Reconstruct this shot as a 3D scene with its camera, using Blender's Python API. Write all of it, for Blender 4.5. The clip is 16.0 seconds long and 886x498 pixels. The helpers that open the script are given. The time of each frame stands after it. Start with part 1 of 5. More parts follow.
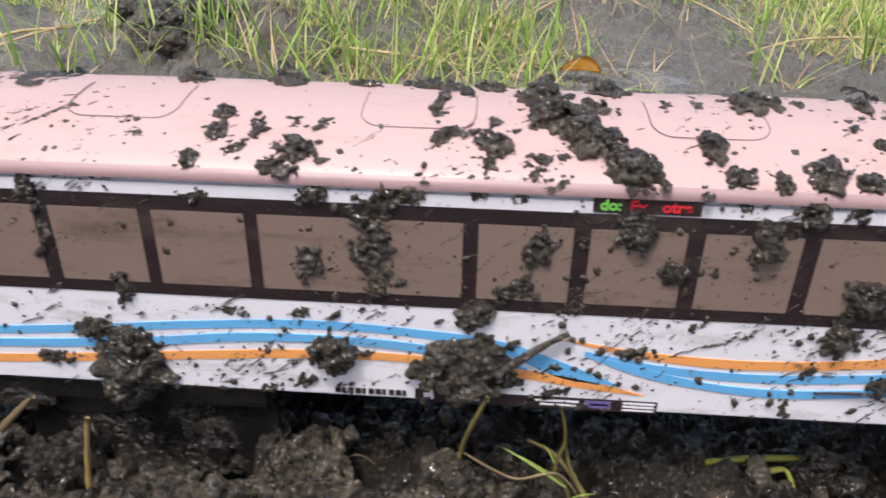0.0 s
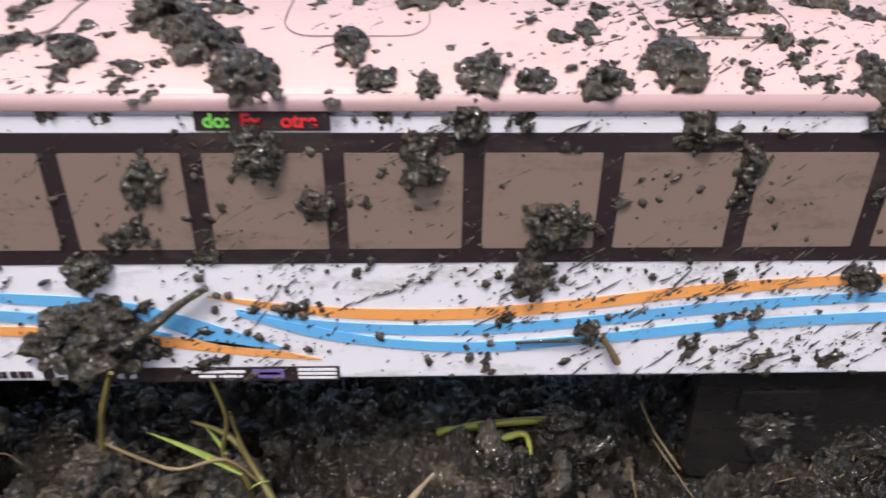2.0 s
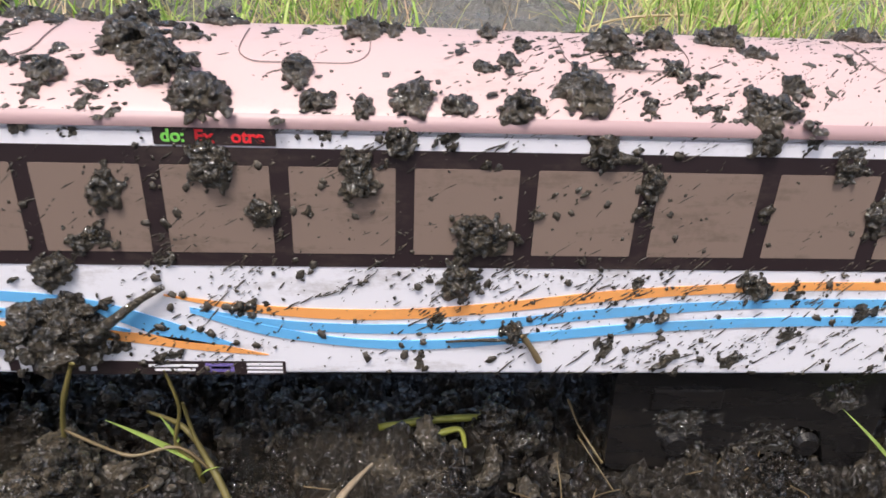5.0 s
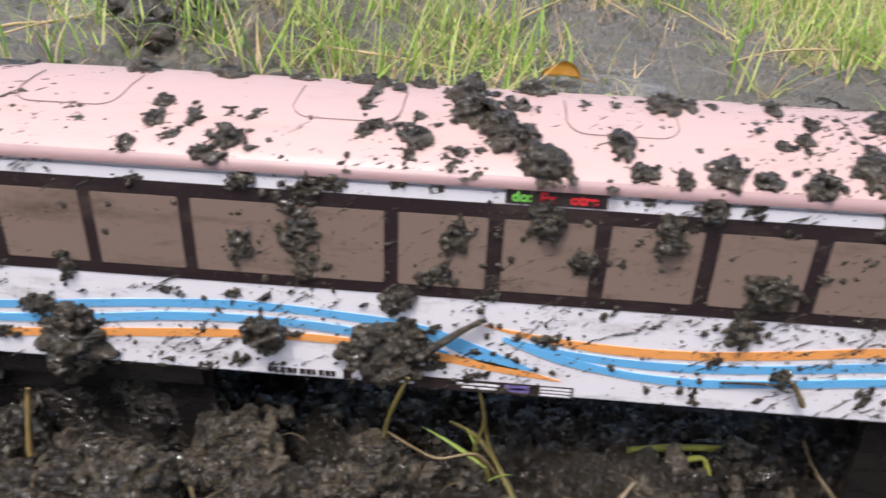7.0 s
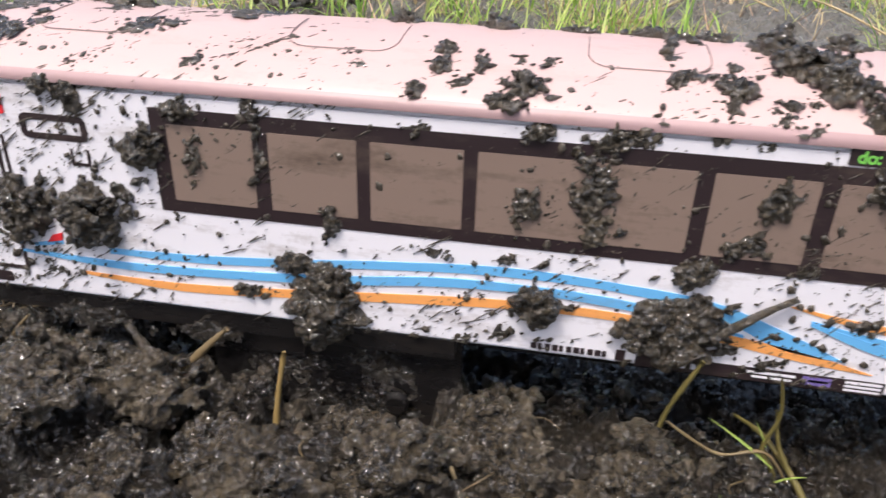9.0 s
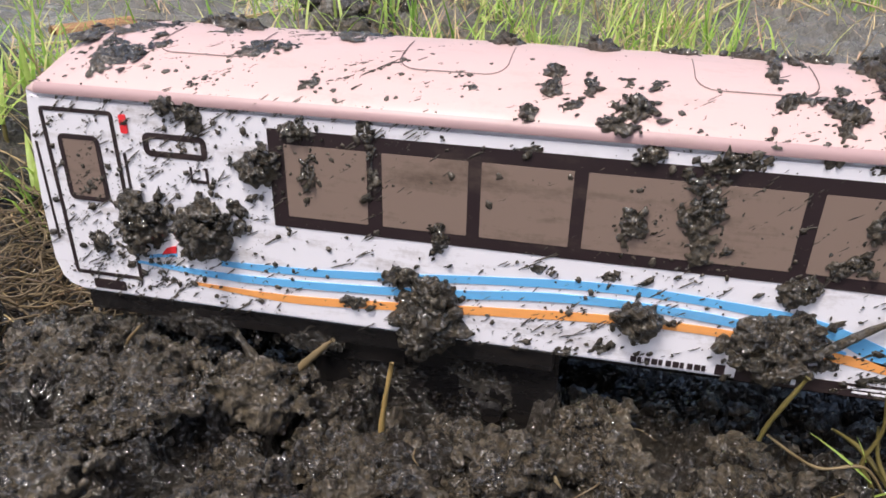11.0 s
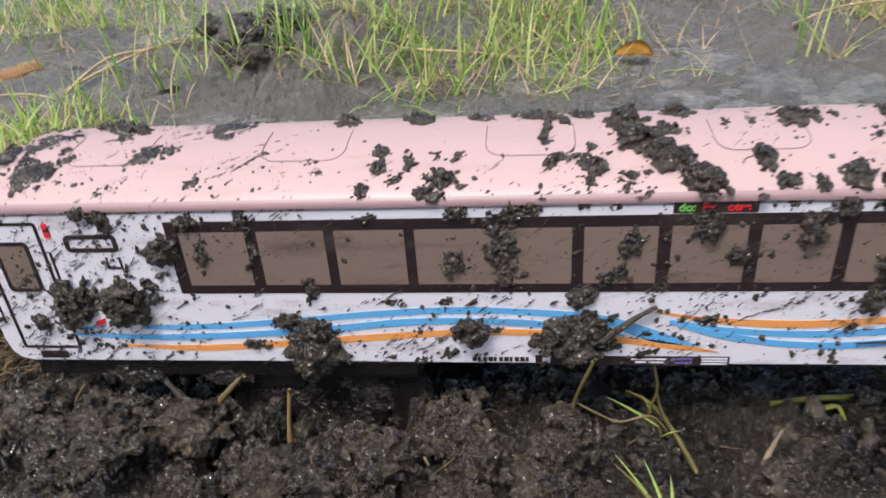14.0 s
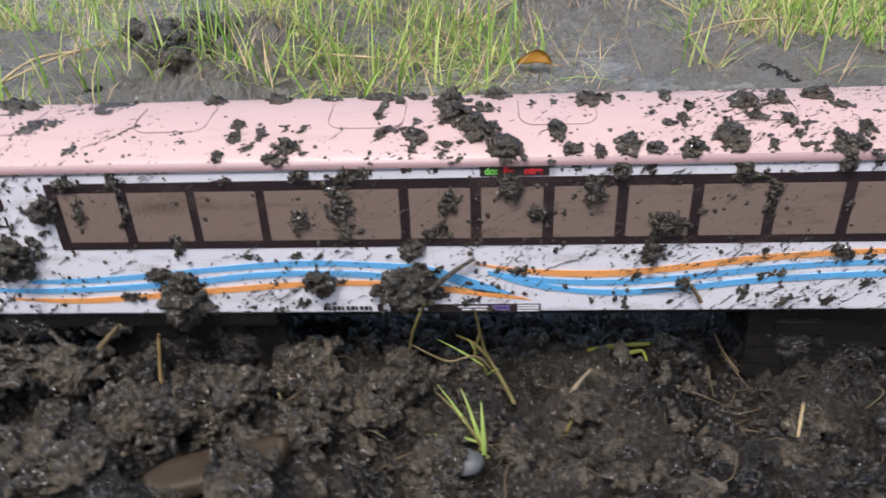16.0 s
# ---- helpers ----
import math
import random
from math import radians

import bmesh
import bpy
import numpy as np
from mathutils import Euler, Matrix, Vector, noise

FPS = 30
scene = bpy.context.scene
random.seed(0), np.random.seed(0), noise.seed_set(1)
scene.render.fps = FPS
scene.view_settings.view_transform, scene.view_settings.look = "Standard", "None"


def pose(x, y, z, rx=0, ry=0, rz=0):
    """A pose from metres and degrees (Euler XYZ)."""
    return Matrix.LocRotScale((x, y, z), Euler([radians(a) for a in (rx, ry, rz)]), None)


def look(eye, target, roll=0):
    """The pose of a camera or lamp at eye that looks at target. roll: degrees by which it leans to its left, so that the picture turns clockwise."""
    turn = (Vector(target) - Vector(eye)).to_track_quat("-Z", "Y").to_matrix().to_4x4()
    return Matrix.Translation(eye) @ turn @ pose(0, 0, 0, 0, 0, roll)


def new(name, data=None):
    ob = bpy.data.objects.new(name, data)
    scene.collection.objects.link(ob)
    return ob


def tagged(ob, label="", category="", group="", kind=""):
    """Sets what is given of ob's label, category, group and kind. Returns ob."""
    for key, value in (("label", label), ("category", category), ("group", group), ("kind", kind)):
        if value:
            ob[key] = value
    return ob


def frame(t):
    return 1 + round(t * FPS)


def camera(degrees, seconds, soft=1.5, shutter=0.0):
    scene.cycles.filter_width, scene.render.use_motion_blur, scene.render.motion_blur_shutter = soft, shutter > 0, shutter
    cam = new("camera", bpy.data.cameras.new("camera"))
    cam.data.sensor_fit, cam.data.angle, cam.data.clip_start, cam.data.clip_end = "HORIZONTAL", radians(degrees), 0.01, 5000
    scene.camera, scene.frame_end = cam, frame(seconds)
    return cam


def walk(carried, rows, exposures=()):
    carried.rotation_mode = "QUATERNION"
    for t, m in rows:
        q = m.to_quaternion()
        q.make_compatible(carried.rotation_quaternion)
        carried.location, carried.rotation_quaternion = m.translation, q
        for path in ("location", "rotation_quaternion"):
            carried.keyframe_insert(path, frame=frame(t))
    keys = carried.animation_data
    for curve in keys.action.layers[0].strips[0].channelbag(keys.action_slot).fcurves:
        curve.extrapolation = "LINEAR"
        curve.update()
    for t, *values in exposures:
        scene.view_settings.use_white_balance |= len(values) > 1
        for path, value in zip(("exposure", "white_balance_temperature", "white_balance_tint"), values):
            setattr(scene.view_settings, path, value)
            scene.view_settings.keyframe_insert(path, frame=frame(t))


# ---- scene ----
cam = camera(61.6, 16.0, soft=1.5, shutter=0.5)
METRES, EYE, TILT, LEAN, TURN = 0.7, 0.25, 0.0, 0.0, 3.3
ROWS = [
    (0.0, 0.0, 0.0, 0.0, 0.51, -27.97, -0.96),
    (0.5, 0.0389, 0.0012, -0.0117, 0.08, -27.67, -1.33),
    (1.0, 0.0724, 0.012, -0.0139, -1.71, -27.58, -1.09),
    (1.5, 0.1075, 0.029, -0.0328, -2.83, -28.38, -0.32),
    (2.0, 0.1434, 0.0502, -0.0511, -4.9, -29.37, -0.56),
    (2.5, 0.1631, 0.0571, -0.0573, -6.1, -29.44, -0.78),
    (3.0, 0.1823, 0.0586, -0.0558, -7.2, -29.06, -1.03),
    (5.5, 0.1534, 0.0028, -0.0234, -5.19, -27.47, -2.47),
    (6.0, 0.1393, -0.0076, 0.005, -4.22, -27.11, -2.63),
    (6.5, 0.0951, -0.0207, 0.0023, -2.07, -27.56, -2.25),
    (7.0, 0.043, -0.0212, 0.0023, 1.33, -27.66, -2.12),
    (7.5, 0.0088, -0.0185, -0.0241, 3.22, -28.47, -1.45),
    (8.0, -0.0259, -0.0129, -0.0328, 4.13, -28.06, -1.87),
    (8.5, -0.0462, -0.0045, -0.0334, 5.64, -27.98, -2.21),
    (9.0, -0.0725, -0.0057, -0.0372, 7.1, -27.45, -1.61),
    (9.5, -0.1002, -0.0046, -0.0446, 8.02, -27.45, -2.59),
    (12.0, -0.1156, -0.0294, 0.0135, 9.64, -27.43, -0.04),
    (12.5, -0.0764, -0.0323, 0.0348, 8.12, -26.93, 0.84),
    (13.0, -0.0648, -0.0441, 0.0394, 6.64, -27.8, 1.48),
    (13.5, -0.0484, -0.0468, 0.0454, 2.87, -29.63, 2.8),
    (14.0, -0.043, -0.0942, 0.0731, 2.08, -30.1, 3.86),
    (14.5, -0.0286, -0.1276, 0.1183, -0.68, -29.74, 4.98),
    (15.0, -0.0228, -0.1651, 0.0951, -0.55, -28.54, 2.31),
    (15.5, 0.0006, -0.1786, 0.0908, -2.22, -29.36, 3.8),
    (16.0, 0.0462, -0.1874, 0.0716, -0.76, -28.96, 2.13),
]
walk(cam, [(t, pose(0, 0, EYE, TILT, LEAN, TURN) @ pose(METRES * x, METRES * y, METRES * z, 90 + pitch, roll, yaw)) for t, x, y, z, yaw, pitch, roll in ROWS], exposures=[(0.0, 0.53, 6250, 11.5), (3.0, 0.68, 6250, 11), (5.5, 0.7, 6300, 10.5), (7.0, 0.6, 6250, 11), (9.7, 0.8, 6400, 11.5), (12.0, 0.52, 6250, 11.5), (13.0, 0.42, 6150, 11.5), (14.5, 0.38, 6050, 10.5), (15.5, 0.36, 6000, 10), (16.0, 0.44, 6000, 10)])

# ---- world, sun, exposure ----
SUN_UP, SUN_TURN = 66.0, 205.0       # elevation; bearing from +y towards +x
world = bpy.data.worlds.new("overcast_sky")
scene.world = world
world.use_nodes = True
wn = world.node_tree.nodes
sky = wn.new("ShaderNodeTexSky")
sky.sky_type = "NISHITA"
sky.sun_disc = False
sky.sun_elevation, sky.sun_rotation = radians(SUN_UP), radians(SUN_TURN)
sky.air_density, sky.dust_density, sky.ozone_density = 1.0, 6.0, 0.6
wn["Background"].inputs["Strength"].default_value = 0.132
world.node_tree.links.new(sky.outputs["Color"], wn["Background"].inputs["Color"])
sun_data = bpy.data.lights.new("sun", "SUN")
sun_data.energy, sun_data.angle, sun_data.color = 1.6, radians(9), (1.0, 0.95, 0.87)
sun = new("sun", sun_data)
sun_way = Vector((math.sin(radians(SUN_TURN)) * math.cos(radians(SUN_UP)), math.cos(radians(SUN_TURN)) * math.cos(radians(SUN_UP)), math.sin(radians(SUN_UP))))
sun.matrix_world = look(sun_way * 10, (0, 0, 0))

# ---- materials ----


def ramp(nodes, stops):
    r = nodes.new("ShaderNodeValToRGB")
    r.color_ramp.elements[0].position, r.color_ramp.elements[0].color = stops[0][0], (*stops[0][1], 1)
    r.color_ramp.elements[1].position, r.color_ramp.elements[1].color = stops[-1][0], (*stops[-1][1], 1)
    for p, c in stops[1:-1]:
        r.color_ramp.elements.new(p).color = (*c, 1)
    return r


def noise_node(nodes, links, vector, scale, detail=6.0, rough=0.6):
    n = nodes.new("ShaderNodeTexNoise")
    n.inputs["Scale"].default_value, n.inputs["Detail"].default_value, n.inputs["Roughness"].default_value = scale, detail, rough
    links.new(vector, n.inputs["Vector"])
    return n


def base_material(name):
    m = bpy.data.materials.new(name)
    m.use_nodes = True
    nodes, links = m.node_tree.nodes, m.node_tree.links
    coord = nodes.new("ShaderNodeTexCoord")
    return m, nodes, links, nodes["Principled BSDF"], coord.outputs["Object"]


def mud_material(name, dark, light, rough_low, rough_high, scale=60.0, bump=0.6, depth=0.004, film=0.0):
    """Wet earth: two scales of colour, patches that are wetter, and crumbly relief."""
    m, nodes, links, bsdf, vec = base_material(name)
    big = noise_node(nodes, links, vec, scale * 0.35, 5.0, 0.6)
    fine = noise_node(nodes, links, vec, scale * 6, 8.0, 0.7)
    mix = nodes.new("ShaderNodeMath")
    mix.operation = "MULTIPLY_ADD"
    links.new(fine.outputs["Fac"], mix.inputs[0])
    mix.inputs[1].default_value = 0.5
    half = nodes.new("ShaderNodeMath")
    half.operation = "MULTIPLY"
    links.new(big.outputs["Fac"], half.inputs[0])
    half.inputs[1].default_value = 0.5
    links.new(half.outputs[0], mix.inputs[2])
    c = ramp(nodes, [(0.4, dark), (0.62, light)])
    links.new(mix.outputs[0], c.inputs["Fac"])
    links.new(c.outputs["Color"], bsdf.inputs["Base Color"])
    r = nodes.new("ShaderNodeMapRange")
    r.inputs["From Min"].default_value, r.inputs["From Max"].default_value = 0.42, 0.6
    r.inputs["To Min"].default_value, r.inputs["To Max"].default_value = rough_low, rough_high
    links.new(big.outputs["Fac"], r.inputs["Value"])
    links.new(r.outputs["Result"], bsdf.inputs["Roughness"])
    grit = noise_node(nodes, links, vec, scale * 18, 3.0, 0.6)
    grain = nodes.new("ShaderNodeMath")
    grain.operation = "MULTIPLY_ADD"
    links.new(grit.outputs["Fac"], grain.inputs[0])
    grain.inputs[1].default_value = 0.35
    links.new(fine.outputs["Fac"], grain.inputs[2])
    crumbs = nodes.new("ShaderNodeTexVoronoi")
    crumbs.inputs["Scale"].default_value = scale * 5
    links.new(vec, crumbs.inputs["Vector"])
    total = nodes.new("ShaderNodeMath")
    total.operation = "MULTIPLY_ADD"
    links.new(crumbs.outputs["Distance"], total.inputs[0])
    total.inputs[1].default_value = -0.35
    links.new(grain.outputs[0], total.inputs[2])
    b = nodes.new("ShaderNodeBump")
    b.inputs["Strength"].default_value, b.inputs["Distance"].default_value = bump, depth
    links.new(total.outputs[0], b.inputs["Height"])
    links.new(b.outputs["Normal"], bsdf.inputs["Normal"])
    if film:
        # a film of water over the wetter patches
        ripple = noise_node(nodes, links, vec, scale * 8, 1.0, 0.5)
        wet = nodes.new("ShaderNodeMapRange")
        wet.inputs["From Min"].default_value, wet.inputs["From Max"].default_value = 0.45, 0.57
        wet.inputs["To Min"].default_value, wet.inputs["To Max"].default_value = film * 0.08, film
        links.new(ripple.outputs["Fac"], wet.inputs["Value"])
        links.new(wet.outputs["Result"], bsdf.inputs["Coat Weight"])
        bsdf.inputs["Coat Roughness"].default_value, bsdf.inputs["Coat IOR"].default_value = 0.06, 1.75
        c2 = nodes.new("ShaderNodeBump")
        c2.inputs["Strength"].default_value, c2.inputs["Distance"].default_value = 1.0, depth * 0.9
        links.new(ripple.outputs["Fac"], c2.inputs["Height"])
        links.new(c2.outputs["Normal"], bsdf.inputs["Coat Normal"])
    return m


def print_material(name, colour, rough=0.42, dirt=0.5, soil=(0.2, 0.15, 0.11)):
    """Printed glossy sheet, smeared with a thin film of dried mud in patches."""
    m, nodes, links, bsdf, vec = base_material(name)
    stretch = nodes.new("ShaderNodeMapping")
    stretch.inputs["Rotation"].default_value = (0, radians(-38), 0)
    stretch.inputs["Scale"].default_value = (0.35, 1, 1.6)
    links.new(vec, stretch.inputs["Vector"])
    smear = noise_node(nodes, links, stretch.outputs["Vector"], 70, 7.0, 0.65)
    fine = noise_node(nodes, links, vec, 420, 4.0, 0.6)
    add = nodes.new("ShaderNodeMath")
    add.operation = "MULTIPLY_ADD"
    links.new(fine.outputs["Fac"], add.inputs[0])
    add.inputs[1].default_value = 0.25
    links.new(smear.outputs["Fac"], add.inputs[2])
    film = nodes.new("ShaderNodeMapRange")
    film.inputs["From Min"].default_value, film.inputs["From Max"].default_value = 0.66, 0.9
    film.inputs["To Min"].default_value, film.inputs["To Max"].default_value = 0.02, dirt
    links.new(add.outputs[0], film.inputs["Value"])
    mix = nodes.new("ShaderNodeMix")
    mix.data_type = "RGBA"
    mix.inputs["A"].default_value, mix.inputs["B"].default_value = (*colour, 1), (*soil, 1)
    links.new(film.outputs["Result"], mix.inputs["Factor"])
    links.new(mix.outputs["Result"], bsdf.inputs["Base Color"])
    r = nodes.new("ShaderNodeMapRange")
    r.inputs["To Min"].default_value, r.inputs["To Max"].default_value = rough - 0.08, rough + 0.14
    links.new(smear.outputs["Fac"], r.inputs["Value"])
    links.new(r.outputs["Result"], bsdf.inputs["Roughness"])
    b = nodes.new("ShaderNodeBump")
    b.inputs["Strength"].default_value, b.inputs["Distance"].default_value = 0.12, 0.0006
    links.new(smear.outputs["Fac"], b.inputs["Height"])
    links.new(b.outputs["Normal"], bsdf.inputs["Normal"])
    return m


def plant_material(name, stops, rough=0.45, through_light=0.45):
    """Leaf blades: colour differs blade by blade, with veins along and light let through."""
    m, nodes, links, bsdf, vec = base_material(name)
    geo = nodes.new("ShaderNodeNewGeometry")
    c = ramp(nodes, stops)
    links.new(geo.outputs["Random Per Island"], c.inputs["Fac"])
    spots = noise_node(nodes, links, vec, 90, 4.0, 0.6)
    mix = nodes.new("ShaderNodeMix")
    mix.data_type, mix.blend_type = "RGBA", "MULTIPLY"
    mix.inputs["Factor"].default_value = 0.55
    links.new(c.outputs["Color"], mix.inputs["A"])
    tone = ramp(nodes, [(0.35, (0.7, 0.66, 0.55)), (0.6, (1, 1, 1))])
    links.new(spots.outputs["Fac"], tone.inputs["Fac"])
    links.new(tone.outputs["Color"], mix.inputs["B"])
    links.new(mix.outputs["Result"], bsdf.inputs["Base Color"])
    bsdf.inputs["Roughness"].default_value = rough
    if through_light:
        tr = nodes.new("ShaderNodeBsdfTranslucent")
        links.new(mix.outputs["Result"], tr.inputs["Color"])
        blend = nodes.new("ShaderNodeMixShader")
        blend.inputs["Fac"].default_value = through_light
        links.new(bsdf.outputs["BSDF"], blend.inputs[1])
        links.new(tr.outputs["BSDF"], blend.inputs[2])
        links.new(blend.outputs["Shader"], nodes["Material Output"].inputs["Surface"])
    return m


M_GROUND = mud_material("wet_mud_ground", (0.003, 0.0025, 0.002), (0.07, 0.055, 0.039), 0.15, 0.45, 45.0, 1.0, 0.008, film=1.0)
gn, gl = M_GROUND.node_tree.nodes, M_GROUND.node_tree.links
# Behind the carriage the colour pales to grey: silt, with sky sheen painted in.
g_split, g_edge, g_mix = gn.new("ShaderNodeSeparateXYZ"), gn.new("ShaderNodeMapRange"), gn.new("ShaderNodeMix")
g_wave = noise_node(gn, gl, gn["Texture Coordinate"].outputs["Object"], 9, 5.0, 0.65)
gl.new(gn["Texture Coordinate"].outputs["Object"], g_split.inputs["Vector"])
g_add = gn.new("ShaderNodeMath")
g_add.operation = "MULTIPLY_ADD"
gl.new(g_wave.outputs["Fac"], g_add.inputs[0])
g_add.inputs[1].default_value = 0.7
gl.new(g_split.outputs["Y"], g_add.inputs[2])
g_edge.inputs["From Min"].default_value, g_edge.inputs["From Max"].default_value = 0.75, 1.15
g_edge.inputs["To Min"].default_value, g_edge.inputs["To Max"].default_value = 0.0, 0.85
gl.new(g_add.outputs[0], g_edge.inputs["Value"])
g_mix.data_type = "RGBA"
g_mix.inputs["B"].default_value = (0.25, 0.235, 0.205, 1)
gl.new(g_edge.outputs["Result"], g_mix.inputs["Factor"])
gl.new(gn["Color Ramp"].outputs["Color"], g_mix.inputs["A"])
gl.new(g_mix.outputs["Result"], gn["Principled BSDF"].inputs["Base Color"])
M_CLOD = mud_material("mud_clod", (0.010, 0.008, 0.005), (0.105, 0.082, 0.053), 0.22, 0.55, 60.0, 1.0, 0.003, film=1.0)
M_HEAP = mud_material("torn_mud", (0.010, 0.008, 0.0055), (0.165, 0.131, 0.086), 0.18, 0.5, 50.0, 1.0, 0.005, film=1.0)
M_SPLASH = mud_material("mud_splash", (0.022, 0.018, 0.013), (0.085, 0.068, 0.05), 0.35, 0.65, 90.0, 0.5, 0.001, film=0.4)
M_PAPER = print_material("white_printed_card", (0.80, 0.78, 0.83), 0.4, 0.62)
M_FRAME = print_material("black_brown_print", (0.02, 0.011, 0.014), 0.42, 0.25)
M_PANE = print_material("brown_window_print", (0.228, 0.166, 0.135), 0.38, 0.75, soil=(0.075, 0.052, 0.036))
M_BLUE = print_material("sky_blue_print", (0.14, 0.44, 0.78), 0.4, 0.35)
M_ORANGE = print_material("orange_print", (0.86, 0.37, 0.11), 0.4, 0.35)
M_RED = print_material("red_print", (0.75, 0.03, 0.04), 0.4, 0.2)
M_GREEN = print_material("green_print", (0.2, 0.6, 0.1), 0.4, 0.1)
M_VIOLET = print_material("violet_print", (0.16, 0.12, 0.35), 0.4, 0.1)
M_ROOF = print_material("pink_roof_card", (0.52, 0.37, 0.355), 0.42, 0.3)
M_ROOF.node_tree.nodes["Principled BSDF"].inputs["Coat Weight"].default_value = 0.12
M_ROOF.node_tree.nodes["Principled BSDF"].inputs["Coat Roughness"].default_value = 0.3
M_ROOF_EDGE = print_material("mauve_roof_edge", (0.37, 0.245, 0.25), 0.4, 0.35)
M_ROOF_LINE = print_material("roof_line_print", (0.19, 0.135, 0.13), 0.5, 0.2)
M_BLACK = print_material("black_plastic", (0.007, 0.007, 0.008), 0.24, 0.1)
M_GRASS = plant_material("grass_blade", [(0.0, (0.17, 0.34, 0.05)), (0.35, (0.36, 0.57, 0.1)), (0.7, (0.56, 0.7, 0.2)), (1.0, (0.7, 0.63, 0.33))])
M_STRAW = plant_material("dry_straw", [(0.0, (0.42, 0.3, 0.15)), (0.5, (0.64, 0.52, 0.28)), (0.8, (0.55, 0.36, 0.24)), (1.0, (0.28, 0.2, 0.11))], 0.55, 0.15)
M_STEM = plant_material("green_stem", [(0.0, (0.12, 0.1, 0.03)), (1.0, (0.17, 0.14, 0.045))], 0.45, 0.1)
M_LEAF = plant_material("yellow_leaf", [(0.0, (0.55, 0.29, 0.03)), (1.0, (0.55, 0.29, 0.03))], 0.5, 0.2)
M_BARK = plant_material("brown_bark", [(0.0, (0.32, 0.17, 0.08)), (1.0, (0.4, 0.24, 0.12))], 0.7, 0.0)
M_WATER = mud_material("wet_silt", (0.1, 0.094, 0.082), (0.34, 0.325, 0.29), 0.08, 0.4, 16.0, 1.0, 0.008, film=1.0)
M_RUNNER = plant_material("pinkish_runner", [(0.0, (0.5, 0.36, 0.22)), (1.0, (0.46, 0.38, 0.2))], 0.5, 0.1)
M_TWIG = plant_material("muddy_twig", [(0.0, (0.12, 0.085, 0.045)), (0.6, (0.17, 0.125, 0.065)), (1.0, (0.09, 0.06, 0.035))], 0.5, 0.0)
M_GOLD = plant_material("golden_straw", [(0.0, (0.3, 0.2, 0.075)), (1.0, (0.36, 0.26, 0.1))], 0.45, 0.1)
M_STONE = mud_material("grey_stone", (0.07, 0.075, 0.08), (0.14, 0.145, 0.15), 0.35, 0.55, 50.0, 0.2, 0.001)
M_HUSK = plant_material("brown_dry_leaf", [(0.0, (0.085, 0.06, 0.036)), (1.0, (0.1, 0.07, 0.042))], 0.5, 0.05)
M_REED = plant_material("yellow_green_reed", [(0.0, (0.24, 0.27, 0.04)), (1.0, (0.27, 0.27, 0.05))], 0.4, 0.1)
M_ROOT = plant_material("pale_root", [(0.0, (0.34, 0.28, 0.2)), (1.0, (0.2, 0.15, 0.1))], 0.6, 0.0)

# ---- helpers for building ----


def mesh_from(name, verts, faces, material, smooth=False):
    me = bpy.data.meshes.new(name)
    me.from_pydata([tuple(v) for v in verts], [], faces)
    me.materials.append(material)
    if smooth:
        me.polygons.foreach_set("use_smooth", [True] * len(me.polygons))
    me.update()
    return me


def thing(name, label, category, group="", kind="", place=(0, 0, 0)):
    ob = new(name)
    ob.location = place
    return tagged(ob, label, category, group, kind)


def part(name, bm, material, parent, label="", smooth=False):
    me = bpy.data.meshes.new(name)
    bm.to_mesh(me)
    bm.free()
    me.materials.append(material)
    if smooth:
        me.polygons.foreach_set("use_smooth", [True] * len(me.polygons))
    ob = new(name, me)
    ob.parent = parent
    return tagged(ob, label) if label else ob


def box_bm(x0, x1, y0, y1, z0, z1, bevel=0.0):
    bm = bmesh.new()
    bmesh.ops.create_cube(bm, size=1, matrix=Matrix.Translation(((x0 + x1) / 2, (y0 + y1) / 2, (z0 + z1) / 2)) @ Matrix.Diagonal((x1 - x0, y1 - y0, z1 - z0, 1)))
    if bevel:
        bmesh.ops.bevel(bm, geom=bm.edges[:], offset=bevel, segments=2, affect="EDGES", profile=0.6)
    return bm


def plate_bm(outline, y_front, y_back):
    """A flat plate in the x-z plane with the given outline (counter-clockwise seen from -y), from y_front back to y_back."""
    bm = bmesh.new()
    a = [bm.verts.new((x, y_front, z)) for x, z in outline]
    b = [bm.verts.new((x, y_back, z)) for x, z in outline]
    bm.faces.new(a)
    bm.faces.new(list(reversed(b)))
    for i in range(len(a)):
        j = (i + 1) % len(a)
        bm.faces.new((a[j], a[i], b[i], b[j]))
    bmesh.ops.recalc_face_normals(bm, faces=bm.faces[:])
    return bm


def round_rect(x0, x1, z0, z1, r, n=4):
    out = []
    for cx, cz, a0 in ((x1 - r, z0 + r, -90), (x1 - r, z1 - r, 0), (x0 + r, z1 - r, 90), (x0 + r, z0 + r, 180)):
        for k in range(n + 1):
            a = radians(a0 + 90 * k / n)
            out.append((cx + r * math.cos(a), cz + r * math.sin(a)))
    return out


